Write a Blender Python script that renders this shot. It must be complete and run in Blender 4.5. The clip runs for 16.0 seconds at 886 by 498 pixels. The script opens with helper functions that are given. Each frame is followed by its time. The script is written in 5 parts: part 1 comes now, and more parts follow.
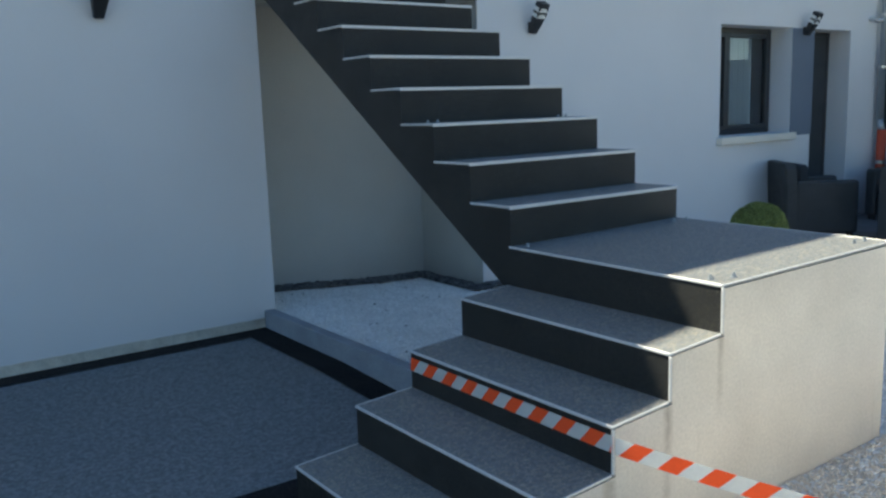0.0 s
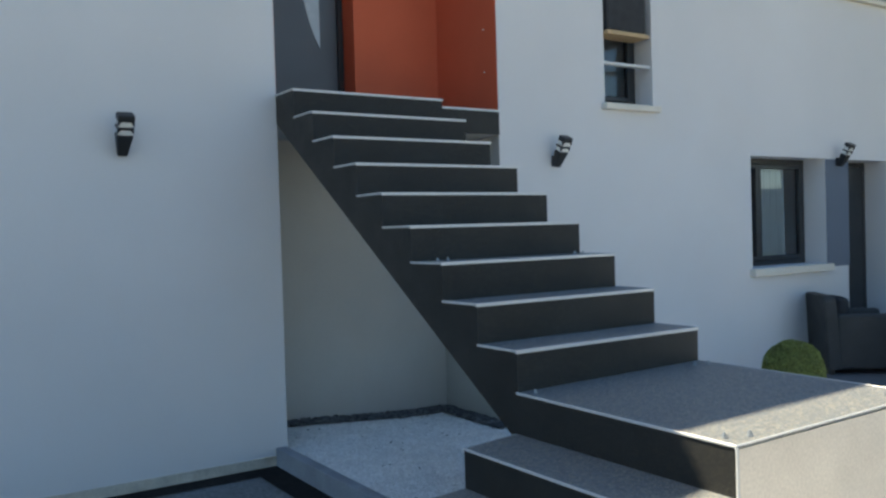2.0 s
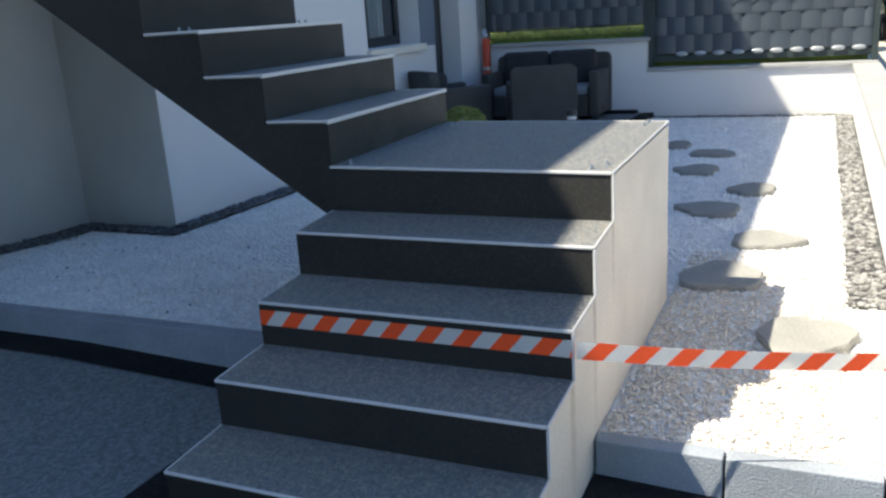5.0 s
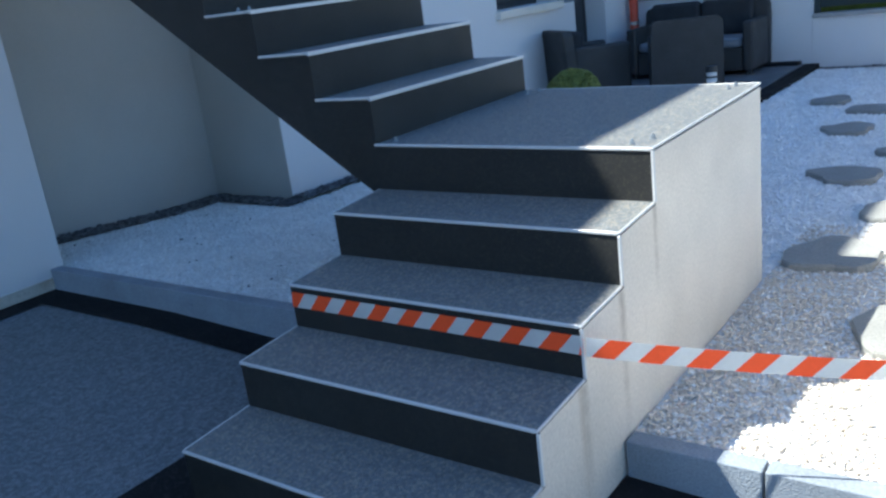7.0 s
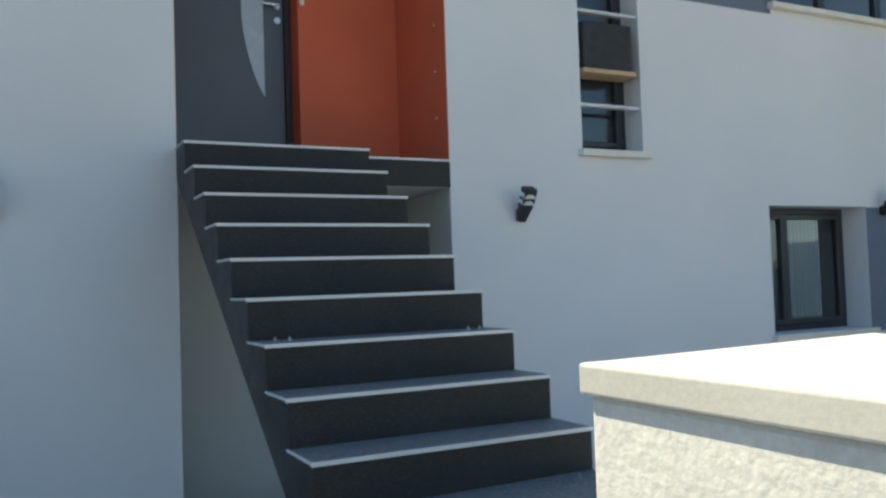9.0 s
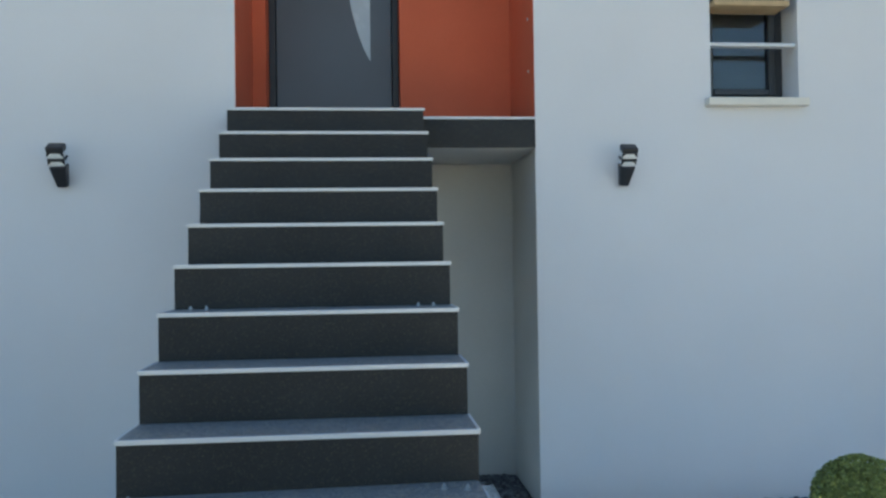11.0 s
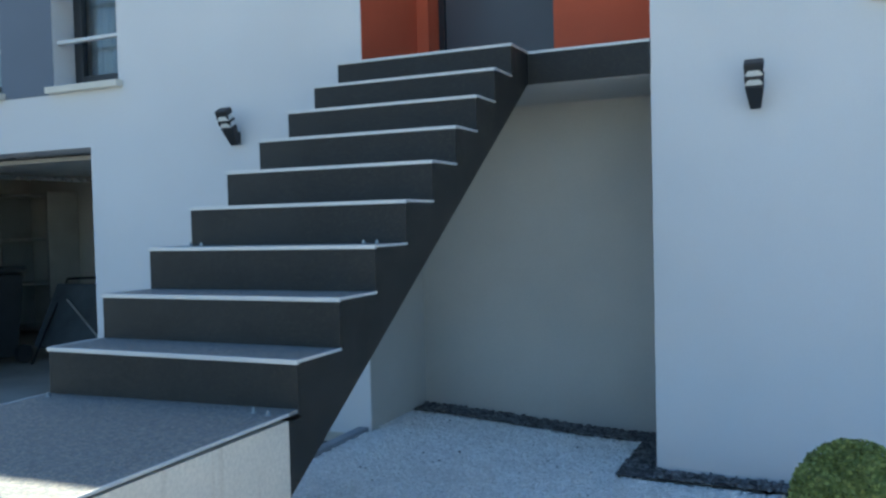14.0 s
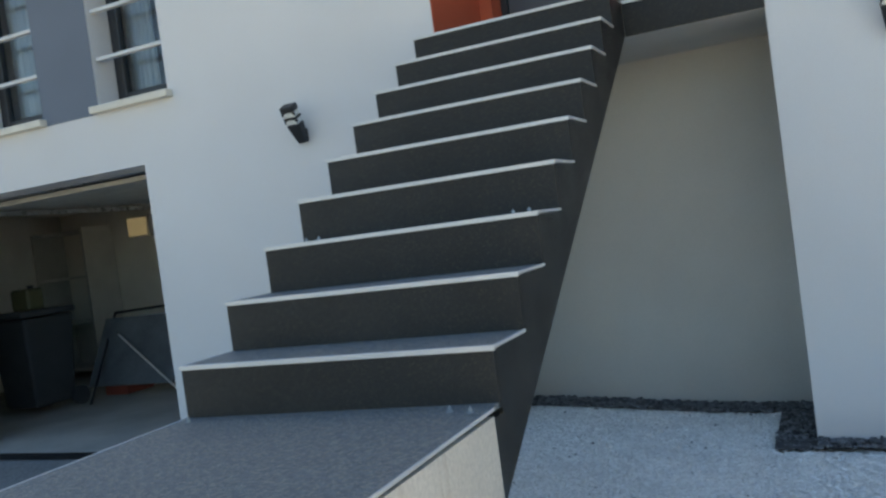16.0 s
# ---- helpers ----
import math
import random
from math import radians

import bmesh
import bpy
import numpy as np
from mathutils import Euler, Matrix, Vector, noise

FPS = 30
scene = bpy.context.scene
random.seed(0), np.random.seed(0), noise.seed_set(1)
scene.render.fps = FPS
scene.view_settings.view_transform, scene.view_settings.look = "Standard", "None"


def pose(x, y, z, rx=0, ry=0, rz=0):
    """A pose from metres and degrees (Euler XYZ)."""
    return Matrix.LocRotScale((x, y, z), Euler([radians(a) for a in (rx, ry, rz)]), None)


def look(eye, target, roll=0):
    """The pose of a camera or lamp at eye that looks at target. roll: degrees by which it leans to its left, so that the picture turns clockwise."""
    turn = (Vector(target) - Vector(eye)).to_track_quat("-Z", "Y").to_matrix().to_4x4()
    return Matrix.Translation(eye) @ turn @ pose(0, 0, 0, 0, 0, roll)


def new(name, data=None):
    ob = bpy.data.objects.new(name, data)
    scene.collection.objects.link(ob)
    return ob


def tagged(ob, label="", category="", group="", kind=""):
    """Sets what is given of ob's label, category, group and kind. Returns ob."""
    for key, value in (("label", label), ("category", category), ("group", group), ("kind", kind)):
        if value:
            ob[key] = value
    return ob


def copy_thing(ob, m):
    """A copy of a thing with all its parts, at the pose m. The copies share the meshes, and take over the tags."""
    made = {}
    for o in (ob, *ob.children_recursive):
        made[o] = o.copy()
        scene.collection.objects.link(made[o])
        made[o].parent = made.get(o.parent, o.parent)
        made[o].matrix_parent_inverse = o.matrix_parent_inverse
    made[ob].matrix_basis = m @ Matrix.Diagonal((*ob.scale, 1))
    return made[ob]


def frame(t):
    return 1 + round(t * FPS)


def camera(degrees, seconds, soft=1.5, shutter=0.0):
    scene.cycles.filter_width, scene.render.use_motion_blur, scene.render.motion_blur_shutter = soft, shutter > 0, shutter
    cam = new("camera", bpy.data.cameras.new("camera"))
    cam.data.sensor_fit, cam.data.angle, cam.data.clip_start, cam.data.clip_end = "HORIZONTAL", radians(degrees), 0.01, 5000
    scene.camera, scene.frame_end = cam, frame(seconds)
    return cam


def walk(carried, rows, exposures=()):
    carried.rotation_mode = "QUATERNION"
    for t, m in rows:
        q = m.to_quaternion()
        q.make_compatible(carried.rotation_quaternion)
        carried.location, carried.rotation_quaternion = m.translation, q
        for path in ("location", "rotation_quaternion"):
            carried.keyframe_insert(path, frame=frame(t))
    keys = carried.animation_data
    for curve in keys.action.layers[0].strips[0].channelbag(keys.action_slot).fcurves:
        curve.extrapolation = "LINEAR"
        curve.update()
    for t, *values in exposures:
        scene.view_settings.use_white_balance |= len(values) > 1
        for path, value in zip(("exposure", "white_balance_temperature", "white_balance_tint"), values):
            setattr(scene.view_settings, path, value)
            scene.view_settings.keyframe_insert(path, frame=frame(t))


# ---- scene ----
cam = camera(55.5, 16.0, soft=2.5)
PATH = [
    (0, (0.148, 0.084, 1.453), (1.306, 1.68, 1.121), -1.9),
    (0.5, (0.301, 0.109, 1.508), (1.41, 1.768, 1.373), -1.8),
    (1, (0.405, 0.042, 1.545), (1.458, 1.743, 1.52), -2.5),
    (1.5, (0.447, -0.023, 1.544), (1.488, 1.685, 1.522), -2.1),
    (2, (0.356, 0.094, 1.523), (1.454, 1.766, 1.48), -1.7),
    (2.5, (0.168, 0.385, 1.538), (1.379, 1.976, 1.487), -1.3),
    (3, (0.107, 0.655, 1.491), (1.47, 2.117, 1.429), -2.1),
    (3.5, (0.054, 0.936, 1.519), (1.6, 2.201, 1.448), -3.4),
    (4, (-0.099, 1.078, 1.501), (1.617, 2.088, 1.319), -3.5),
    (4.5, (-0.207, 1.136, 1.436), (1.583, 1.931, 1.033), -3.3),
    (4.7, (-0.223, 1.135, 1.406), (1.561, 1.89, 0.91), -3.3),
    (6.8, (0.055, 0.816, 1.352), (1.576, 1.943, 0.707), -7.1),
    (7, (0.147, 0.763, 1.379), (1.661, 1.927, 0.785), -7.4),
    (7.5, (0.514, 0.622, 1.446), (1.98, 1.92, 1.037), -8.3),
    (8, (0.873, 0.424, 1.477), (2.178, 1.924, 1.26), -8.1),
    (8.5, (1.248, 0.249, 1.569), (2.359, 1.911, 1.511), -4.9),
    (9, (1.639, 0.165, 1.586), (2.542, 1.948, 1.669), -1.9),
    (9.2, (1.789, 0.117, 1.629), (2.591, 1.945, 1.761), -1.6),
    (11.5, (3.58, 0.23, 1.53), (3.611, 2.23, 1.547), -0.3),
    (12, (3.907, 0.365, 1.515), (3.725, 2.357, 1.545), 0.2),
    (12.5, (4.289, 0.332, 1.488), (3.825, 2.278, 1.492), -1.6),
    (13, (4.643, 0.369, 1.465), (4.0, 2.262, 1.419), -2.3),
    (13.5, (4.855, 0.511, 1.464), (4.148, 2.381, 1.385), -1.8),
    (14, (5.106, 0.532, 1.46), (4.295, 2.359, 1.395), -1.4),
    (14.5, (5.19, 0.478, 1.475), (4.227, 2.231, 1.474), -1.6),
    (15, (5.045, 0.405, 1.46), (4.018, 2.121, 1.429), -2.9),
    (15.5, (4.749, 0.399, 1.415), (3.77, 2.141, 1.339), -5.6),
    (16, (4.439, 0.666, 1.363), (3.611, 2.485, 1.313), -7.6),
]
EXPOSURES = [(0.0, 1.0, 6550, -1), (1.0, 1.22, 7400, 0), (2.5, 1.09, 6850, 3), (3.5, 1.22, 6900, 5), (4.0, 1.34, 7000, 5), (4.5, 1.04, 6850, 6), (6.8, 1.19, 5600, 3), (7.5, 1.17, 5650, 1),
             (8.5, 1.16, 6650, 0), (9.2, 1.04, 7100, 0), (11.5, 1.59, 7150, 0), (12.5, 1.66, 7150, 0), (13.5, 1.52, 6300, -3), (15.0, 1.34, 6100, -2), (16.0, 1.54, 7800, 2)]
walk(cam, [(t, look(eye, target, roll)) for t, eye, target, roll in PATH], EXPOSURES)


# ---- world, sun, exposure ----
SUN_DIR = Vector((-0.356, 0.605, 1.0)).normalized()
world = bpy.data.worlds.new("sky")
scene.world = world
world.use_nodes = True
wn = world.node_tree
sky = wn.nodes.new("ShaderNodeTexSky")
sky.sky_type = "NISHITA"
sky.sun_disc = False
sky.ozone_density = 6.0
sky.dust_density = 0.4
sky.sun_elevation = math.asin(SUN_DIR.z)
sky.sun_rotation = math.atan2(SUN_DIR.x, SUN_DIR.y)
wn.links.new(sky.outputs["Color"], wn.nodes["Background"].inputs["Color"])
wn.nodes["Background"].inputs["Strength"].default_value = 0.093
sun = new("sun", bpy.data.lights.new("sun", "SUN"))
sun.data.energy = 5.0
sun.data.angle = radians(0.5)
sun.data.color = (1.0, 0.90, 0.755)
sun.matrix_world = look((0, 0, 30), Vector((0, 0, 30)) - SUN_DIR)


# ---- materials ----
def mat(name, base, rough=0.7, vary=0.15, scale=8.0, fine=0.1, fine_scale=150.0, bump=0.0, bump_scale=None, metal=0.0,
        island=0.0, speck=None, speck_scale=200.0, speck_size=0.3, speck_amount=0.5, piece=0.0, stain=None, spec=0.5, streak=None):
    """A surface with large and fine colour variation, relief, optional speckles, vertical streaks and piece-by-piece variation."""
    m = bpy.data.materials.new(name)
    m.use_nodes = True
    nt = m.node_tree
    N, L = nt.nodes, nt.links
    bsdf = N["Principled BSDF"]
    co = N.new("ShaderNodeTexCoord").outputs["Object"]

    def noise_tex(sc, detail=4.0, vec=None):
        n = N.new("ShaderNodeTexNoise")
        n.inputs["Scale"].default_value = sc
        n.inputs["Detail"].default_value = detail
        L.new(vec if vec is not None else co, n.inputs["Vector"])
        return n.outputs["Fac"]

    def ramp(fac, lo, hi, a, b):
        r = N.new("ShaderNodeMapRange")
        r.inputs["From Min"].default_value, r.inputs["From Max"].default_value = lo, hi
        r.inputs["To Min"].default_value, r.inputs["To Max"].default_value = a, b
        L.new(fac, r.inputs["Value"])
        return r.outputs["Result"]

    def mul(a, b):
        n = N.new("ShaderNodeMath")
        n.operation = "MULTIPLY"
        for s, v in zip(n.inputs, (a, b)):
            if isinstance(v, float):
                s.default_value = v
            else:
                L.new(v, s)
        return n.outputs[0]

    def mix(fac, a, b):
        n = N.new("ShaderNodeMix")
        n.data_type = "RGBA"
        for s, v in ((n.inputs["Factor"], fac), (n.inputs[6], a), (n.inputs[7], b)):
            if isinstance(v, (float, tuple)):
                s.default_value = (*v, 1) if isinstance(v, tuple) else v
            else:
                L.new(v, s)
        return n.outputs[2]

    value = mul(ramp(noise_tex(scale), 0.3, 0.7, 1 - vary, 1 + vary), ramp(noise_tex(fine_scale, 2.0), 0.3, 0.7, 1 - fine, 1 + fine))
    if piece:
        value = mul(value, ramp(N.new("ShaderNodeObjectInfo").outputs["Random"], 0, 1, 1 - piece, 1 + piece))
    if island:
        value = mul(value, ramp(N.new("ShaderNodeNewGeometry").outputs["Random Per Island"], 0, 1, 1 - island, 1 + island))
    hsv = N.new("ShaderNodeHueSaturation")
    hsv.inputs["Color"].default_value = (*base, 1)
    L.new(value, hsv.inputs["Value"])
    colour = hsv.outputs["Color"]
    if speck:
        v = N.new("ShaderNodeTexVoronoi")
        v.inputs["Scale"].default_value = speck_scale
        L.new(co, v.inputs["Vector"])
        sep = N.new("ShaderNodeSeparateColor")
        L.new(v.outputs["Color"], sep.inputs["Color"])
        fac = ramp(sep.outputs["Red"], 1 - speck_size - 0.05, 1 - speck_size + 0.05, 0.0, speck_amount)
        colour = mix(fac, colour, speck)
    if streak:
        mp = N.new("ShaderNodeMapping")
        mp.inputs["Scale"].default_value = (9.0, 9.0, 0.45)
        L.new(co, mp.inputs["Vector"])
        fac = ramp(noise_tex(1.6, 5.0, mp.outputs["Vector"]), 0.60, 0.80, 0.0, 0.55)
        colour = mix(fac, colour, streak)
    if stain:
        fac = ramp(noise_tex(scale * 0.6, 6.0), 0.55, 0.75, 0.0, 0.6)
        colour = mix(fac, colour, stain)
    L.new(colour, bsdf.inputs["Base Color"])
    L.new(ramp(noise_tex(scale * 1.7), 0.3, 0.7, max(0.03, rough - 0.08), min(1.0, rough + 0.08)), bsdf.inputs["Roughness"])
    bsdf.inputs["Metallic"].default_value = metal
    bsdf.inputs["Specular IOR Level"].default_value = spec
    if bump:
        b = N.new("ShaderNodeBump")
        b.inputs["Strength"].default_value = min(1.0, bump)
        b.inputs["Distance"].default_value = 0.01
        L.new(noise_tex(bump_scale or fine_scale, 3.0), b.inputs["Height"])
        L.new(b.outputs["Normal"], bsdf.inputs["Normal"])
    return m


def glass_mat(name, tint=(0.8, 0.85, 0.9), rough=0.02):
    m = bpy.data.materials.new(name)
    m.use_nodes = True
    b = m.node_tree.nodes["Principled BSDF"]
    b.inputs["Base Color"].default_value = (*tint, 1)
    b.inputs["Roughness"].default_value = rough
    b.inputs["Transmission Weight"].default_value = 1.0
    b.inputs["IOR"].default_value = 1.5
    return m


RENDER = mat("white_render", (0.70, 0.70, 0.71), 0.9, 0.04, 0.8, 0.04, 220, bump=0.25, bump_scale=260, spec=0.2)
NICHE = mat("ivory_and_side_shade_render", (0.505, 0.50, 0.475), 0.9, 0.07, 1.2, 0.05, 220, bump=0.2, bump_scale=260, spec=0.2)
GREYPAINT = mat("slate_grey_render", (0.16, 0.19, 0.24), 0.85, 0.06, 1.0, 0.05, 220, bump=0.2, bump_scale=260, spec=0.2)
ORANGE = mat("terracotta_orange_render", (0.60, 0.142, 0.075), 0.8, 0.06, 1.5, 0.05, 220, bump=0.2, bump_scale=240, spec=0.25)
PLINTH = mat("bare_plinth", (0.57, 0.53, 0.45), 0.95, 0.2, 7, 0.1, 120, bump=0.6, bump_scale=40, stain=(0.34, 0.21, 0.10))
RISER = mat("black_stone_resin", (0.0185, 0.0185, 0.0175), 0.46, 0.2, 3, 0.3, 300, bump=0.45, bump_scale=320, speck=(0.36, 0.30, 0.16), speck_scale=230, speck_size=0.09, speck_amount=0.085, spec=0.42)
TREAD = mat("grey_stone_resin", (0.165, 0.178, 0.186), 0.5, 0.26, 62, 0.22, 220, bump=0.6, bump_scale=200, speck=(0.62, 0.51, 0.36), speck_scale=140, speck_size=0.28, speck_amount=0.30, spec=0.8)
DRIVE = mat("grey_stone_resin_drive", (0.165, 0.182, 0.196), 0.8, 0.26, 42, 0.2, 180, bump=0.6, bump_scale=150, speck=(0.36, 0.37, 0.38), speck_scale=90, speck_size=0.25, speck_amount=0.32)
BAND = mat("black_stone_resin_band", (0.010, 0.0105, 0.012), 0.8, 0.2, 2, 0.3, 200, bump=0.5, bump_scale=160, speck=(0.045, 0.045, 0.045), speck_scale=120, speck_size=0.12, speck_amount=0.5, spec=0.2)
CONCRETE = mat("grey_concrete", (0.71, 0.65, 0.57), 0.9, 0.10, 2.6, 0.08, 90, bump=0.2, bump_scale=60, streak=(0.42, 0.33, 0.23), stain=(0.62, 0.55, 0.465))


def run_off(m, tone, spots):
    """Darkens a material by dirty run-off streaks; spots: x, top z, length, half width of each."""
    nt = m.node_tree
    N, L = nt.nodes, nt.links
    co = N.new("ShaderNodeTexCoord").outputs["Object"]
    sep = N.new("ShaderNodeSeparateXYZ")
    L.new(co, sep.inputs["Vector"])
    noise = N.new("ShaderNodeTexNoise")
    noise.inputs["Scale"].default_value = 22.0
    L.new(co, noise.inputs["Vector"])

    def calc(op, a, b=0.0, clamp=False):
        n = N.new("ShaderNodeMath")
        n.operation = op
        n.use_clamp = clamp
        for sock, v in zip(n.inputs, (a, b)):
            if isinstance(v, float):
                sock.default_value = v
            else:
                L.new(v, sock)
        return n.outputs[0]

    total = None
    for x, top, length, half in spots:
        across = calc("SUBTRACT", 1.0, calc("DIVIDE", calc("ABSOLUTE", calc("SUBTRACT", sep.outputs["X"], x)), half), True)
        down = calc("SUBTRACT", 1.0, calc("DIVIDE", calc("SUBTRACT", top, sep.outputs["Z"]), length), True)
        start = calc("MULTIPLY", calc("SUBTRACT", top, sep.outputs["Z"]), 60.0, True)
        one = calc("MULTIPLY", calc("MULTIPLY", across, down), start)
        total = one if total is None else calc("ADD", total, one, True)
    fac = calc("MULTIPLY", calc("MULTIPLY", total, noise.outputs["Fac"]), 0.95, True)
    socket = N["Principled BSDF"].inputs["Base Color"]
    old = socket.links[0].from_socket
    mix = N.new("ShaderNodeMix")
    mix.data_type = "RGBA"
    L.new(fac, mix.inputs["Factor"])
    L.new(old, mix.inputs[6])
    mix.inputs[7].default_value = (*tone, 1)
    L.new(mix.outputs[2], socket)


run_off(CONCRETE, (0.20, 0.145, 0.085), [(2.470, 0.68, 0.30, 0.022), (2.205, 0.505, 0.55, 0.030), (1.942, 0.335, 0.40, 0.028)])
KERB = mat("kerb_concrete", (0.285, 0.315, 0.355), 0.9, 0.14, 4, 0.12, 120, bump=0.4, bump_scale=140, stain=(0.19, 0.20, 0.21))
ALU = mat("white_aluminium", (0.66, 0.66, 0.655), 0.45, 0.03, 5, 0.02, 200, metal=0.12)
COPING = mat("white_coping_stone", (0.475, 0.46, 0.425), 0.8, 0.07, 3, 0.05, 150, bump=0.05, stain=(0.44, 0.42, 0.375))
ROUGHCAST = mat("white_roughcast", (0.60, 0.585, 0.55), 0.95, 0.05, 5, 0.08, 120, bump=0.15, bump_scale=85, spec=0.2)
GREYCAP = mat("grey_wall_cap", (0.37, 0.37, 0.365), 0.8, 0.08, 3, 0.08, 150, bump=0.2)
SILL = mat("cream_sill", (0.72, 0.68, 0.60), 0.75, 0.05, 5, 0.06, 150, bump=0.1)
ANTHRA = mat("anthracite_frame", (0.028, 0.032, 0.038), 0.4, 0.08, 4, 0.03, 200)
DOORGREY = mat("grey_door_leaf", (0.085, 0.10, 0.12), 0.4, 0.05, 2, 0.03, 200)
LAMPGREY = mat("anthracite_lamp", (0.02, 0.022, 0.025), 0.45, 0.1, 10, 0.05, 200)
LENS = mat("milky_lens", (0.76, 0.77, 0.76), 0.25, 0.03, 10, 0.02, 200)
STEEL = mat("bright_steel", (0.6, 0.6, 0.6), 0.3, 0.05, 10, 0.05, 200, metal=0.9)
ZINC = mat("zinc_pipe", (0.36, 0.40, 0.44), 0.45, 0.1, 6, 0.05, 150, metal=0.5)
REDPIPE = mat("red_pipe", (0.55, 0.075, 0.03), 0.5, 0.1, 6, 0.05, 150, stain=(0.35, 0.08, 0.05))
PLASTER = mat("garage_plaster", (0.80, 0.78, 0.73), 0.95, 0.10, 1.5, 0.06, 100, bump=0.2, stain=(0.58, 0.55, 0.47))
GARFLOOR = mat("garage_concrete_floor", (0.38, 0.37, 0.34), 0.9, 0.15, 2, 0.1, 100, bump=0.3)
GRAVEL = mat("white_marble_gravel", (0.86, 0.85, 0.83), 0.85, 0.08, 3, 0.12, 90, bump=0.4, bump_scale=80)
PEBBLE = mat("white_marble_pebble", (0.90, 0.895, 0.88), 0.8, 0.06, 6, 0.08, 80, island=0.12)
DARKPEB = mat("slate_pebble", (0.13, 0.133, 0.14), 0.85, 0.15, 5, 0.15, 80, island=0.6)
DARKBED = mat("slate_gravel_bed", (0.06, 0.062, 0.068), 0.95, 0.25, 6, 0.3, 60, bump=1.0, bump_scale=50)
PAVESTONE = mat("grey_stepping_stone", (0.29, 0.285, 0.265), 0.85, 0.12, 4, 0.12, 90, bump=0.5, bump_scale=60, piece=0.08)
TERRACE = mat("grey_terrace_slab", (0.15, 0.155, 0.165), 0.7, 0.12, 3, 0.08, 120, bump=0.2, piece=0.1)
PAVEMENT = mat("pale_pavement", (0.52, 0.47, 0.40), 0.9, 0.10, 1.0, 0.12, 60, bump=0.4, bump_scale=50)
GROUND = mat("gardens_and_streets", (0.33, 0.285, 0.21), 0.95, 0.25, 0.08, 0.2, 3.0)
ROAD = mat("asphalt", (0.07, 0.07, 0.07), 0.9, 0.15, 0.6, 0.2, 60, bump=0.5)
TAPERED = mat("orange_red_tape", (0.92, 0.095, 0.018), 0.45, 0.05, 10, 0.03, 100)
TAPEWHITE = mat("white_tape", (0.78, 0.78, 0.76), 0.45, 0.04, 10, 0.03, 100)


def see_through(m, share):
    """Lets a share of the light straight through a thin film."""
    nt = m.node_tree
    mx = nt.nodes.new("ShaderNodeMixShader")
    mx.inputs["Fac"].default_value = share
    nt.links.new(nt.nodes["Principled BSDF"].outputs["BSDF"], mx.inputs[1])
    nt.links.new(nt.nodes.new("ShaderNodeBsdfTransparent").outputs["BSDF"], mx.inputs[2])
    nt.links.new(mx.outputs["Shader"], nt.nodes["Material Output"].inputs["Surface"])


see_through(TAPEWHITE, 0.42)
CLEAR = glass_mat("window_glass")


# ---- mesh helpers ----
def part(name, bm, material, parent=None, label="", smooth=False):
    """Links a bmesh as one mesh object under a thing or a part."""
    me = bpy.data.meshes.new(name)
    bm.normal_update()
    bm.to_mesh(me)
    bm.free()
    if smooth:
        for p in me.polygons:
            p.use_smooth = True
    for m in (material if isinstance(material, (list, tuple)) else (material,)):
        me.materials.append(m)
    ob = new(name, me)
    ob.parent = parent
    if label:
        ob["label"] = label
    return ob


def shared(name, me, parent, m=None):
    """One more piece on mesh data that it shares with its like."""
    ob = new(name, me)
    ob.parent = parent
    if m is not None:
        ob.matrix_basis = m
    return ob


def thing(name, at, label, category, group="", rz=0.0):
    ob = new(name)
    ob.empty_display_size = 0.1
    ob.matrix_basis = pose(*at, 0, 0, rz)
    return tagged(ob, label, category, group)


def setting(ob, label, category):
    return tagged(ob, label, category, kind="structure")


def box(bm, x0, x1, y0, y1, z0, z1, bevel=0.0, seg=2, m=None, slot=0):
    r = bmesh.ops.create_cube(bm, size=1.0)
    vs = r["verts"]
    for v in vs:
        v.co = Vector(((x0 + x1) / 2 + v.co.x * (x1 - x0), (y0 + y1) / 2 + v.co.y * (y1 - y0), (z0 + z1) / 2 + v.co.z * (z1 - z0)))
    faces = {f for v in vs for f in v.link_faces}
    if bevel:
        out = bmesh.ops.bevel(bm, geom=list({e for v in vs for e in v.link_edges}), offset=bevel, segments=seg, affect="EDGES", profile=0.5)
        vs = list({v for f in out["faces"] for v in f.verts} | {v for v in vs if v.is_valid})
        faces = {f for v in vs for f in v.link_faces}
    for f in faces:
        f.material_index = slot
    if m is not None:
        bmesh.ops.transform(bm, matrix=m, verts=vs)
    return vs


def boxbm(*a, **k):
    bm = bmesh.new()
    box(bm, *a, **k)
    return bm


def cyl(bm, p, q, r0, r1=None, seg=16, caps=True):
    p, q = Vector(p), Vector(q)
    d = q - p
    m = Matrix.Translation((p + q) / 2) @ d.to_track_quat("Z", "Y").to_matrix().to_4x4()
    r = bmesh.ops.create_cone(bm, cap_ends=caps, segments=seg, radius1=r0, radius2=r0 if r1 is None else r1, depth=d.length)
    bmesh.ops.transform(bm, matrix=m, verts=r["verts"])
    return r["verts"]


def cylbm(*a, **k):
    bm = bmesh.new()
    cyl(bm, *a, **k)
    return bm


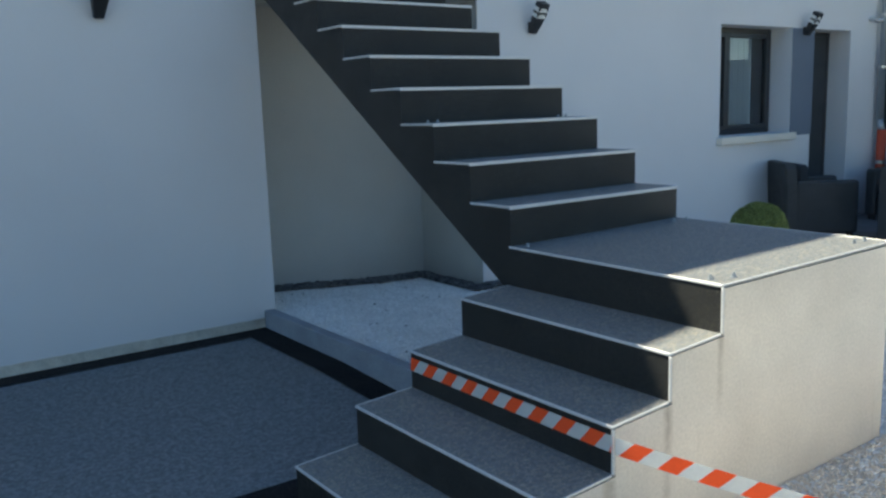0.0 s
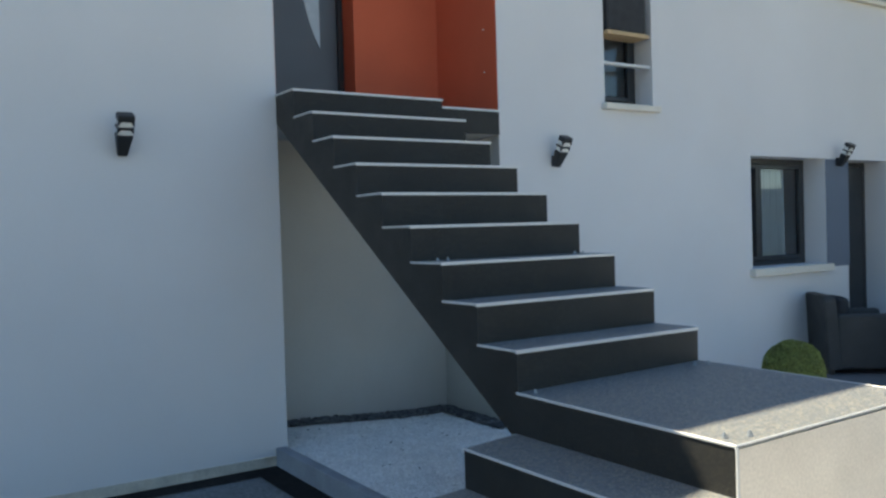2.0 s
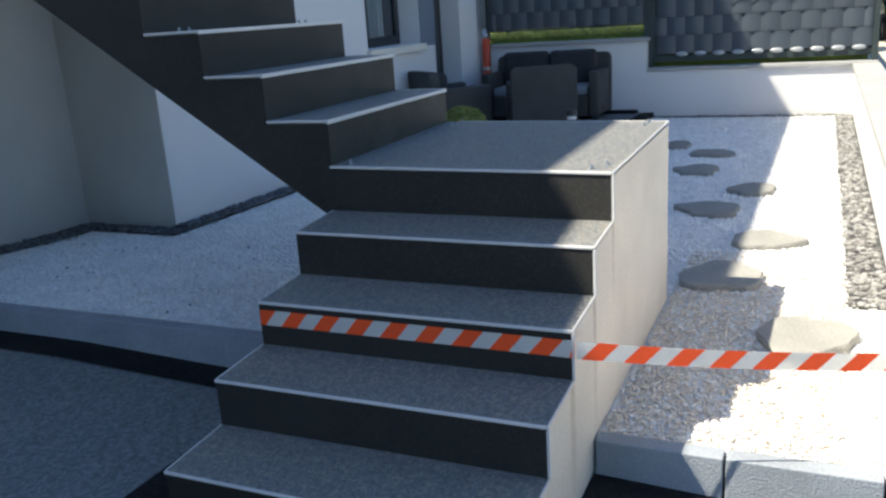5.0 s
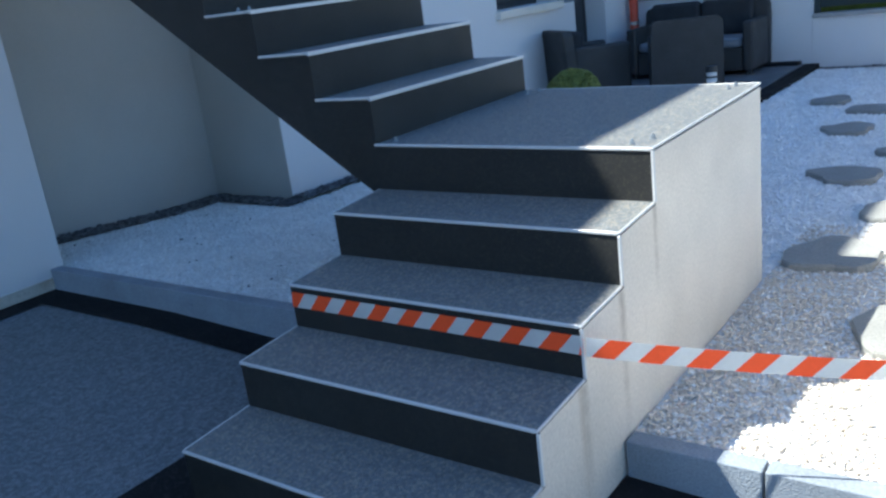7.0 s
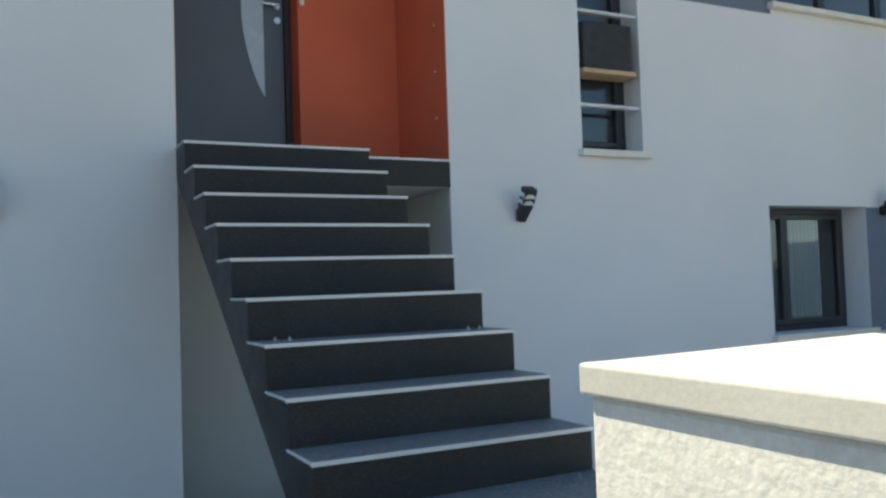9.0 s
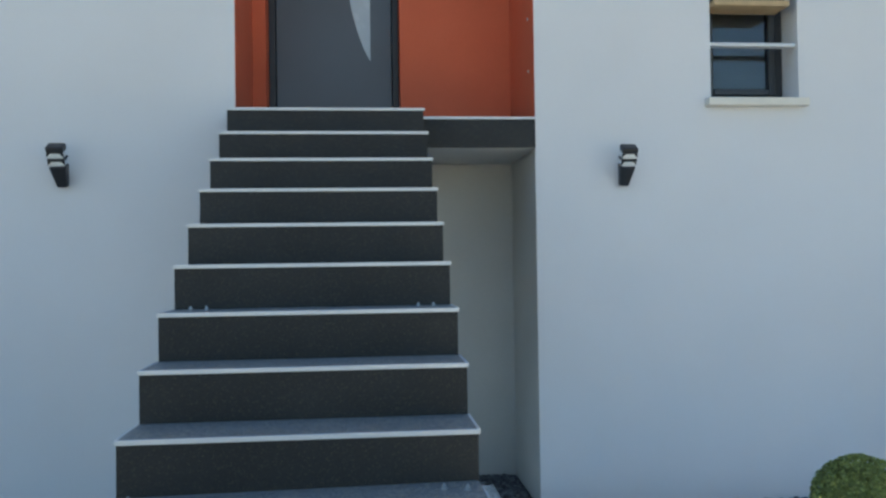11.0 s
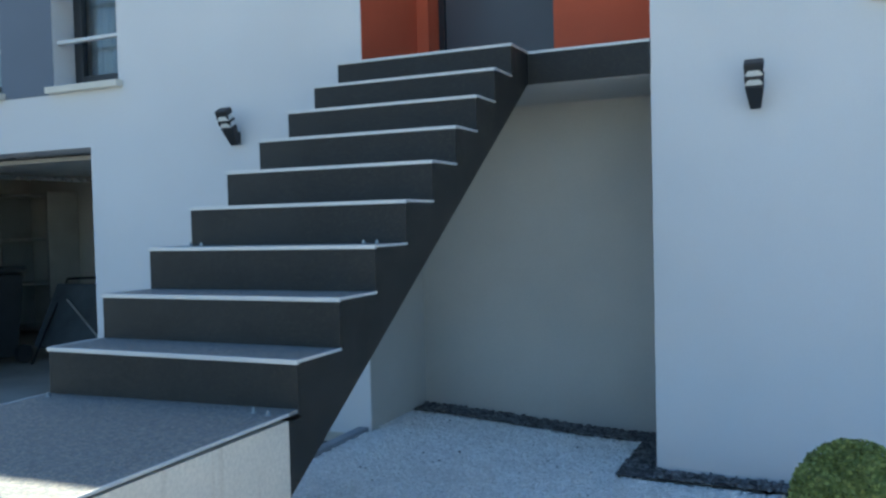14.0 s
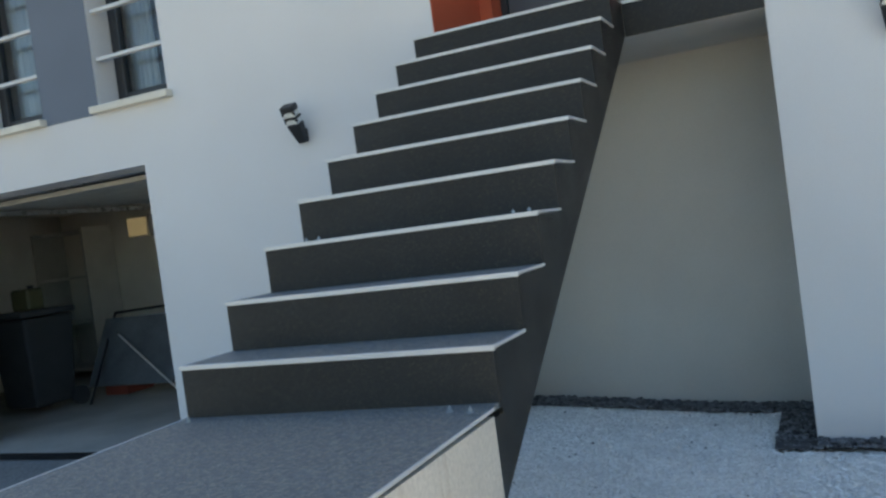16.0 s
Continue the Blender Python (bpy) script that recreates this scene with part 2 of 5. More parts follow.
def prism(bm, outline, axis, a, b):
    """An outline of (u, v) drawn out along an axis from a to b: axis 'x' takes (y, z), 'y' (x, z), 'z' (x, y)."""
    def at(u, v, w):
        return {"x": (w, u, v), "y": (u, w, v), "z": (u, v, w)}[axis]
    low = [bm.verts.new(at(u, v, a)) for u, v in outline]
    high = [bm.verts.new(at(u, v, b)) for u, v in outline]
    n = len(outline)
    bm.faces.new(low)
    bm.faces.new(list(reversed(high)))
    for i in range(n):
        bm.faces.new((low[i], high[i], high[(i + 1) % n], low[(i + 1) % n]))
    bmesh.ops.recalc_face_normals(bm, faces=bm.faces)
    return bm


def pierced(u0, u1, v0, v1, w0, w1, holes, axis="y"):
    """A wall in the plane of u and v (z), of thickness w0..w1, with openings that go right through."""
    us = sorted({u0, u1, *[h[0] for h in holes], *[h[1] for h in holes]})
    vs = sorted({v0, v1, *[h[2] for h in holes], *[h[3] for h in holes]})
    us, vs = [u for u in us if u0 <= u <= u1], [v for v in vs if v0 <= v <= v1]
    bm = bmesh.new()

    def P(u, v, w):
        return bm.verts.new((u, w, v) if axis == "y" else (w, u, v))

    def solid(i, j):
        if not (0 <= i < len(us) - 1 and 0 <= j < len(vs) - 1):
            return False
        u, v = (us[i] + us[i + 1]) / 2, (vs[j] + vs[j + 1]) / 2
        return not any(h[0] < u < h[1] and h[2] < v < h[3] for h in holes)

    for i in range(len(us) - 1):
        for j in range(len(vs) - 1):
            if not solid(i, j):
                continue
            a, b, c, d = us[i], us[i + 1], vs[j], vs[j + 1]
            for w in (w0, w1):
                bm.faces.new([P(a, c, w), P(b, c, w), P(b, d, w), P(a, d, w)])
            for (di, dj), (p, q) in (((-1, 0), ((a, c), (a, d))), ((1, 0), ((b, c), (b, d))), ((0, -1), ((a, c), (b, c))), ((0, 1), ((a, d), (b, d)))):
                if not solid(i + di, j + dj):
                    bm.faces.new([P(*p, w0), P(*q, w0), P(*q, w1), P(*p, w1)])
    bmesh.ops.remove_doubles(bm, verts=bm.verts, dist=1e-5)
    bmesh.ops.recalc_face_normals(bm, faces=bm.faces)
    return bm


# ---- the plan ----
FY = 5.245                     # face of the house
RX0, RX1 = 2.48, 4.285          # the recess
NY = 6.08                      # back of the recess
SX0, SX1 = 2.474, 3.58          # the upper flight
PY0, PY1 = 1.733, 2.798          # the platform, front to back
PZ, LZ = 0.850, 2.431           # platform and landing
RISE, RUN = (LZ - PZ) / 9, 0.27
GX0, GX1 = -2.27, 0.155        # garage
HX0, HX1 = -7.0, 10.62         # the house's ends


def gz(x, y=4.0):
    """Height of the gravel: higher towards the kerb beside the niche, and falling a little towards the far wall."""
    s = min(1.0, max(0.0, (4.1 - x) / 1.7))
    t = min(1.0, max(0.0, (y - 1.8) / 0.9))
    f = min(1.0, max(0.0, (x - 4.0) / 6.0))
    return 0.03 + 0.095 * s * s * (3 - 2 * s) * t - 0.065 * f


def dz(y):
    """Height of the driveway, which falls towards the street."""
    return max(-0.10, 0.03 - 0.044 * max(0.0, 4.2 - y))


# ---- ground ----
def sheet(x0, x1, y0, y1, step, height, hole=None):
    nx, ny = max(1, round((x1 - x0) / step)), max(1, round((y1 - y0) / step))
    bm = bmesh.new()
    g = [[bm.verts.new((x0 + (x1 - x0) * i / nx, y0 + (y1 - y0) * j / ny, height(x0 + (x1 - x0) * i / nx, y0 + (y1 - y0) * j / ny))) for j in range(ny + 1)] for i in range(nx + 1)]
    for i in range(nx):
        for j in range(ny):
            bm.faces.new((g[i][j], g[i + 1][j], g[i + 1][j + 1], g[i][j + 1]))
    return bm


setting(part("ground", sheet(-1500, 1500, -1500, 1500, 500, lambda x, y: -0.14), GROUND), "dull open ground around the house", "ground")
setting(part("driveway", sheet(-9.0, 2.40, -3.0, FY + 0.1, 0.3, lambda x, y: dz(y)), DRIVE), "grey speckled stone-resin driveway in shade", "driveway")
for x0, x1, y0, y1 in ((-9.0, 2.40, 5.07, FY), (2.22, 2.40, 3.06, 5.07), (1.16, 2.40, 2.80, 3.06), (1.16, 1.42, 1.45, 2.80), (1.42, 2.15, 1.45, 1.73), (1.90, 2.15, -3.0, 1.45)):
    setting(part("driveway_band", sheet(x0, x1, y0, y1, 0.1, lambda x, y: dz(y) + 0.006), BAND), "black stone-resin border band of the driveway", "driveway border")
setting(part("garden_bed", sheet(2.20, 10.42, 0.785, 1.76, 0.2, lambda x, y: gz(x, y) - 0.002), GRAVEL), "bed of white marble gravel", "gravel")
setting(part("garden_bed", sheet(2.46, 10.42, 1.76, NY, 0.2, lambda x, y: gz(x, y) - 0.002), GRAVEL), "bed of white marble gravel", "gravel")
setting(part("pavement", boxbm(2.16, 60.0, -1.6, 0.56, -0.2, -0.10), PAVEMENT), "pale sunlit pavement outside the low wall", "pavement")
setting(part("road", boxbm(-60.0, 90.0, -8.0, -1.62, -0.3, -0.125), ROAD), "grey asphalt road along the pavement", "road")


def kerb_row(x, y0, y1, tops, label, joint=0.0004):
    n = max(1, round((y1 - y0) / 1.0))
    for i in range(n):
        a, b = y0 + (y1 - y0) * i / n, y0 + (y1 - y0) * (i + 1) / n
        top = tops + random.uniform(-0.002, 0.002)
        bm = boxbm(x, x + 0.07, a + joint, b - joint, -0.1, top, 0.004)
        setting(part("kerb", bm, KERB), label, "kerb")


kerb_row(2.395, 2.80, 5.235, 0.152, "grey concrete kerb stone holding back white gravel")
kerb_row(2.15, 0.90, 1.332, 0.045, "grey concrete kerb stone holding back white gravel", 0.004)
kerb_row(2.15, 1.332, 1.728, 0.045, "grey concrete kerb stone holding back white gravel", 0.004)

# ---- the house shell ----
HOLES = [(RX0, RX1, -1, 4.75), (GX0, GX1, 0.0, 2.08), (-0.19, 0.45, 2.555, 4.2), (-1.44, -0.76, 2.555, 4.2), (-2.67, -2.02, 2.555, 4.2),
         (5.405, 5.98, 2.555, 4.5), (7.44, 9.92, 3.91, 4.8), (7.31, 8.53, 1.07, 2.16), (8.93, 9.70, 0.0, 2.155)]
setting(part("wall_south", pierced(HX0, HX1, -0.1, 5.5, FY, FY + 0.3, HOLES), RENDER), "white rendered house front in shade", "wall")
setting(part("wall_east", boxbm(HX1 - 0.3, HX1, FY + 0.3, 13.0, -0.1, 5.5), RENDER), "white rendered side wall of the house", "wall")
setting(part("wall_west", boxbm(HX0, HX0 + 0.3, FY + 0.3, 13.0, -0.1, 5.5), RENDER), "white rendered side wall of the house", "wall")
setting(part("wall_north", boxbm(HX0, HX1, 13.0, 13.3, -0.1, 5.5), RENDER), "white rendered rear wall of the house", "wall")
bm = bmesh.new()
sections = []
for x in (HX0 - 0.4, HX1 + 0.35):
    sections.append([bm.verts.new((x, y, z)) for y, z in ((4.825, 5.44), (4.825, 5.60), (9.2, 8.5), (13.8, 5.60), (13.8, 5.44), (9.2, 8.3))])
for p, q in zip(sections, sections[1:]):
    for i in range(6):
        bm.faces.new((p[i], p[(i + 1) % 6], q[(i + 1) % 6], q[i]))
for cap in (sections[0], sections[-1]):
    bm.faces.new((cap[0], cap[1], cap[2], cap[5]))
    bm.faces.new((cap[5], cap[2], cap[3], cap[4]))
bmesh.ops.recalc_face_normals(bm, faces=bm.faces)
setting(part("roof", bm, mat("dark_roof_tiles", (0.10, 0.09, 0.085), 0.8, 0.2, 3, 0.1, 60, bump=0.5)), "dark tiled gable roof with overhanging eaves", "roof")
setting(part("ceiling", boxbm(HX0 + 0.3, HX1 - 0.3, FY + 0.3, 13.0, 5.0, 5.1), PLASTER), "plain upper ceiling inside the house", "ceiling")
setting(part("floor_upper", boxbm(HX0 + 0.3, RX0 - 0.2, FY + 0.3, 13.0, 2.22, 2.40), PLASTER), "upper floor slab over the garage", "floor")
setting(part("floor_upper_east", boxbm(RX1 + 0.2, HX1 - 0.3, FY + 0.3, 13.0, 2.22, 2.40), PLASTER), "upper floor slab over the rooms", "floor")
setting(part("plinth", boxbm(GX1, RX0 - 0.003, FY - 0.006, FY + 0.004, -0.03, 0.10, 0.003), PLINTH), "bare stained plinth strip at the foot of the white wall", "plinth")
setting(part("plinth", boxbm(HX0, GX0, FY - 0.006, FY + 0.004, -0.03, 0.10, 0.003), PLINTH), "bare stained plinth strip at the foot of the white wall", "plinth")

# the recess: niche below, porch above
DX0, DX1 = 2.57, 3.50
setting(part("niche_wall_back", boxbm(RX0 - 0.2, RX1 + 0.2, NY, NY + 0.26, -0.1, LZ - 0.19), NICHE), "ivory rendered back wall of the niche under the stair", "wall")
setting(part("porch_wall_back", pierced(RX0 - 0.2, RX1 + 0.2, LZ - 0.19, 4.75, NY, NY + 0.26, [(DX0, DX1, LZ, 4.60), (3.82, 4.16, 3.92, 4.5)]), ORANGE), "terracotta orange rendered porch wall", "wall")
# side walls take the darker back-wall tone, their shade put into the colour
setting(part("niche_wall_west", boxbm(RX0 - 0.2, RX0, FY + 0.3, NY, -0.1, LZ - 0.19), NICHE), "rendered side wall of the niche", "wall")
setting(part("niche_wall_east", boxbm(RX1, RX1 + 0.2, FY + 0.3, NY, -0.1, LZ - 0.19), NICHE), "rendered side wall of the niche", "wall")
setting(part("porch_wall_west", boxbm(RX0 - 0.2, RX0, FY + 0.3, NY, LZ - 0.19, 4.75), ORANGE), "terracotta orange rendered porch side wall", "wall")
setting(part("porch_wall_east", boxbm(RX1, RX1 + 0.2, FY + 0.3, NY, LZ - 0.19, 4.75), ORANGE), "terracotta orange rendered porch side wall", "wall")
for x0, x1 in ((RX0, RX0 + 0.004), (RX1 - 0.004, RX1)):
    setting(part("porch_reveal", boxbm(x0, x1, FY + 0.006, FY + 0.3, LZ + 0.002, 4.745), ORANGE), "terracotta orange paint on the porch reveal", "wall")
# a thin darker skin carries that painted shade over the reveals
for x0, x1 in ((RX0, RX0 + 0.004), (RX1 - 0.004, RX1)):
    setting(part("niche_reveal", boxbm(x0, x1, FY + 0.005, FY + 0.3, -0.05, LZ - 0.195), NICHE), "darker skin on the niche reveal, shade put into its colour", "wall")
setting(part("porch_ceiling", boxbm(RX0 - 0.2, RX1 + 0.2, FY + 0.3, NY + 0.2, 4.75, 4.9), RENDER), "white porch ceiling", "ceiling")

# slate grey bands between the windows, a skin proud of the render
for x0, x1, z0, z1 in ((-0.76, -0.19, 2.50, 4.3), (-2.02, -1.44, 2.50, 4.3), (6.01, 7.44, 3.81, 4.7), (8.53, 8.95, 1.03, 2.155)):
    setting(part("grey_band", boxbm(x0 + 0.004, x1 - 0.004, FY - 0.004, FY + 0.002, z0, z1), GREYPAINT), "slate grey painted band beside the windows", "wall band")

# ---- the stair ----
stair = thing("outdoor_stair", (0, 0, 0), "concrete outdoor stair clad in dark stone resin, white edge trims", "stair")
LX = [SX0, 2.212, 1.950, 1.688, 1.420]           # riser faces of the lower flight: platform, then four treads
LZs = [PZ, 0.667, 0.494, 0.326, 0.156]           # their front edges
FALL = 0.016                                     # each tread falls a little to its front edge, to shed rain
PYL = 2.812                                      # far side of the lower flight


def plat(x, y):
    """Height of the platform, which falls towards its outer front corner."""
    return PZ - 0.003 + 0.013 * (x - SX0) / 1.1 + 0.007 * (y - PY0) / 1.065


bm = bmesh.new()
outline = [(SX1, -0.1), (SX1, PZ - 0.006), (SX0 + 0.012, PZ - 0.016)]
for k in range(1, 5):
    outline += [(LX[k - 1] + 0.012, LZs[k] + FALL - 0.012), (LX[k] + 0.012, LZs[k] - 0.012)]
outline += [(LX[4] + 0.012, -0.1)]
prism(bm, outline, "y", PY0, PY1 - 0.06)
part("concrete_flank", bm, CONCRETE, stair, "pale grey concrete flank with run-off streaks")
# upper flight body: saw-tooth flank with a straight soffit
bm = bmesh.new()
outline = [(2.74, 0.60), (2.74, PZ - 0.012)]
for k in range(9):
    y = PY1 + RUN * k
    outline += [(y + 0.012, PZ + RISE * k - 0.012), (y + 0.012, PZ + RISE * (k + 1) - 0.012)]
outline += [(FY, LZ - 0.012), (FY, 2.245)]
prism(bm, outline, "x", SX0 + 0.004, SX1 - 0.001)
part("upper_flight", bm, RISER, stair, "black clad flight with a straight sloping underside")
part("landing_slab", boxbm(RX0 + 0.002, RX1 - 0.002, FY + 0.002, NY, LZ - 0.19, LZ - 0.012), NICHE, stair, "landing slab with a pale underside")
part("landing_fascia", boxbm(SX1 + 0.002, RX1 - 0.003, FY - 0.008, FY + 0.002, LZ - 0.188, LZ - 0.013), RISER, stair)
part("landing_surface", boxbm(RX0 + 0.003, RX1 - 0.003, FY - 0.004, NY - 0.003, LZ - 0.012, LZ), TREAD, stair)
bm = boxbm(SX0 + 0.004, SX1 - 0.004, PY0 + 0.004, PY1 + 0.012, -0.012, 0.0)
for v in bm.verts:
    v.co.z += plat(v.co.x, v.co.y)
part("platform_surface", bm, TREAD, stair)


def trim(name, x0, x1, y0, y1, z0, z1):
    part(name, boxbm(x0, x1, y0, y1, z0, z1, 0.0015, 1), ALU, stair)


# upper treads, risers, nosing trims
for k in range(9):
    y, z = PY1 + RUN * k, PZ + RISE * (k + 1)
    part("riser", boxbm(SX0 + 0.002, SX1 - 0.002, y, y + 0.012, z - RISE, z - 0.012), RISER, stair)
    if k < 8:
        part("tread", boxbm(SX0 + 0.004, SX1 - 0.004, y + 0.004, y + RUN, z - 0.012, z), TREAD, stair)
    else:
        part("tread", boxbm(SX0 + 0.004, SX1 - 0.004, y + 0.004, FY - 0.004, z - 0.012, z), TREAD, stair)
    trim("nosing_trim", SX0 - 0.003, SX1 + 0.003, y - 0.006, y + 0.004, z - 0.014, z + 0.002)
    end = y + RUN if k < 8 else FY - 0.009
    trim("edge_trim", SX0 - 0.005, SX0 + 0.004, y + 0.004, end, z - 0.008, z + 0.002)
    trim("edge_trim", SX1 - 0.004, SX1 + 0.005, y + 0.004, end, z - 0.008, z + 0.002)
trim("nosing_trim", SX1 + 0.006, RX1 - 0.002, FY - 0.014, FY - 0.004, LZ - 0.014, LZ + 0.002)
# platform and lower flight
def platform_trim(name, x0, x1, y0, y1, deep):
    bm = boxbm(x0, x1, y0, y1, -deep, 0.002, 0.0015, 1)
    for v in bm.verts:
        v.co.z += plat(v.co.x, v.co.y)
    part(name, bm, ALU, stair)


def fallen(bm, x0, x1, z):
    """Lays a slab built at height 0 on the slope of a tread that runs from x0, at height z, to x1."""
    for v in bm.verts:
        v.co.z += z + FALL * (v.co.x - x0) / (x1 - x0)
    return bm


platform_trim("nosing_trim", SX0 - 0.005, SX0 + 0.002, PY0 + 0.004, PY1 + 0.006, 0.008)
platform_trim("edge_trim", SX0 - 0.006, SX1 + 0.003, PY0 - 0.003, PY0 + 0.003, 0.005)
platform_trim("edge_trim", SX1 - 0.002, SX1 + 0.004, PY0 + 0.004, PY1 - 0.06, 0.008)
for k in range(4):
    x0, x1, z = LX[k + 1], LX[k], LZs[k + 1]
    part("riser", boxbm(x1, x1 + 0.012, PY0 + 0.002, PYL - 0.001 if k else PY1, z + FALL - 0.004, LZs[k] - 0.009), RISER, stair)
    trim("corner_trim", x1 - 0.005, x1 + 0.004, PY0 - 0.006, PY0 + 0.003, z + FALL, LZs[k] - 0.009)
    part("tread", fallen(boxbm(x0 + 0.004, x1 + 0.010, PY0 + 0.004, PYL - 0.004, -0.012, 0.0), x0, x1, z), TREAD, stair)
    trim("nosing_trim", x0 - 0.005, x0 + 0.003, PY0 + 0.004, PYL, z - 0.008, z + 0.002)
    part("edge_trim", fallen(boxbm(x0 - 0.005, x1 - 0.006, PY0 - 0.003, PY0 + 0.003, -0.006, 0.002, 0.0015, 1), x0, x1, z), ALU, stair)
    part("edge_trim", fallen(boxbm(x0 + 0.004, x1 - 0.001, PYL - 0.004, PYL + 0.002, -0.007, 0.0015, 0.001, 1), x0, x1, z), ALU, stair)
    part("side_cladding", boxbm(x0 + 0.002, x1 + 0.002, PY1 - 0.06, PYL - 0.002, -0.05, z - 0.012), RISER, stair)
part("riser", boxbm(LX[4], LX[4] + 0.012, PY0 + 0.002, PYL - 0.001, -0.08, LZs[4] - 0.009), RISER, stair)
trim("corner_trim", LX[4] - 0.006, LX[4] + 0.004, PY0 - 0.006, PY0 + 0.003, -0.08, LZs[4] - 0.014)


# ---- windows and doors ----
def window(name, x0, x1, z0, z1, depth, label, sill=True, casements=1, over=0.04, cuts=None, thick=0.055):
    """A dark framed window set back in its opening, with a pale sill."""
    w = setting(thing(name, (0, 0, 0), label, "window"), label, "window")
    y = FY + depth
    f = 0.055
    bm = bmesh.new()
    for a in ((x0, x0 + f, z0, z1), (x1 - f, x1, z0, z1), (x0 + f, x1 - f, z0, z0 + f), (x0 + f, x1 - f, z1 - f, z1)):
        box(bm, a[0], a[1], y, y + 0.07, a[2], a[3], 0.006, 1)
    part("window_frame", bm, ANTHRA, w)
    cuts = cuts or [i / casements for i in range(casements + 1)]
    for u, v in zip(cuts, cuts[1:]):
        a, b = x0 + f + (x1 - x0 - 2 * f) * u, x0 + f + (x1 - x0 - 2 * f) * v
        s = 0.045
        bm = bmesh.new()
        for c in ((a, a + s, z0 + f, z1 - f), (b - s, b, z0 + f, z1 - f), (a + s, b - s, z0 + f, z0 + f + s), (a + s, b - s, z1 - f - s, z1 - f)):
            box(bm, c[0] + 0.001, c[1] - 0.001, y - 0.015, y + 0.05, c[2] + 0.001, c[3] - 0.001, 0.005, 1)
        part("sash", bm, ANTHRA, w)
        pane = part("pane", boxbm(a + s - 0.005, b - s + 0.005, y + 0.015, y + 0.023, z0 + f + s - 0.005, z1 - f - s + 0.005), CLEAR, w)
        pane.visible_shadow = False
    if sill:
        part("window_sill", boxbm(x0 - over, x1 + over, FY - 0.065, FY + depth, z0 - thick, z0 - 0.004, 0.006), SILL, w, "cream stone sill")
    return w


window("window_1", 7.31, 8.53, 1.07, 2.16, 0.245, "dark grey framed ground-floor window with cream sill", cuts=(0.0, 0.34, 1.0), thick=0.078)
w2 = window("window_2", 5.405, 5.98, 2.555, 4.5, 0.20, "narrow tall upper window in dark grey frame")
window("window_3", 7.44, 9.92, 3.91, 4.8, 0.17, "wide upper window in dark grey frame", casements=3)
for i, (a, b) in enumerate(((-0.19, 0.45), (-1.44, -0.76), (-2.67, -2.02))):
    w = window("window_%d" % (4 + i), a, b, 2.555, 4.2, 0.20, "narrow tall upper window with white bars above the garage")
    for z in (2.895, 3.24, 3.58, 3.92):
        part("bar", boxbm(a + 0.002, b - 0.002, FY + 0.03, FY + 0.075, z - 0.014, z + 0.014, 0.004, 1), ALU, w, "white metal bar")
for z in (2.90, 3.62, 3.95):
    part("bar", boxbm(5.407, 5.978, FY + 0.02, FY + 0.08, z - 0.012, z + 0.012, 0.004, 1), ALU, w2, "white metal bar")

# plain closed rooms behind the windows
for n, (x0, x1, z0, z1) in enumerate(((7.0, 8.8, 0.0, 2.2), (4.6, 6.6, 2.42, 4.98), (7.0, 10.1, 2.42, 4.98), (-3.2, 0.9, 2.42, 4.98))):
    bm = bmesh.new()
    box(bm, x0, x1, 8.2, 8.3, z0, z1)
    box(bm, x0 - 0.1, x0, FY + 0.302, 8.3, z0, z1)
    box(bm, x1, x1 + 0.1, FY + 0.302, 8.3, z0, z1)
    setting(part("room_wall_%d" % (n + 1), bm, PLASTER), "plain inner walls behind the window", "wall")

CLOTH = mat("pale_curtain", (0.42, 0.45, 0.44), 0.9, 0.06, 6, 0.05, 150)


def curtain(x, z, halves, height, label):
    """Gathered cloth panels on a rod, close behind a window; halves: the span of each panel."""
    drape = thing("curtain", (x, FY + 0.352, z), label, "curtain")
    for a, b in halves:
        bm = bmesh.new()
        n = max(12, round((b - a) * 90))
        lo = [bm.verts.new((a + (b - a) * i / n, 0.018 * math.sin(i * 1.4) + 0.006 * math.sin(i * 0.7), 0.0)) for i in range(n + 1)]
        hi = [bm.verts.new((v.co.x, v.co.y * 0.8, height)) for v in lo]
        for i in range(n):
            bm.faces.new((lo[i], lo[i + 1], hi[i + 1], hi[i]))
        part("panel", bm, CLOTH, drape, smooth=True)
    part("rod", cylbm((halves[0][0], 0, height), (halves[-1][1], 0, height), 0.012, seg=8), STEEL, drape)


curtain(7.95, 0.9, ((-0.60, -0.17), (-0.14, 0.36)), 1.28, "pale gathered curtain behind the ground-floor window")
for x in (0.13, -1.10, -2.345):
    curtain(x, 2.50, ((-0.30, -0.04), (0.02, 0.29)), 1.66, "pale gathered curtain behind the barred upper window")


# ---- porch door ----
door1 = setting(thing("door_1", (0, 0, 0), "grey front door with a curved frosted glass strip", "door"), "grey front door with a curved frosted glass strip", "door")
DY = NY + 0.20
bm = bmesh.new()
for a in ((DX0, DX0 + 0.05, LZ, 4.6), (DX1 - 0.05, DX1, LZ, 4.6), (DX0 + 0.05, DX1 - 0.05, 4.55, 4.6)):
    box(bm, a[0] + 0.001, a[1] - 0.001, DY - 0.02, DY + 0.05, a[2] + 0.002, a[3] - 0.002, 0.004, 1)
part("door_frame", bm, ANTHRA, door1)
leaf = part("door_leaf", boxbm(DX0 + 0.052, DX1 - 0.052, DY, DY + 0.05, LZ + 0.03, 4.548, 0.004, 1), DOORGREY, door1)
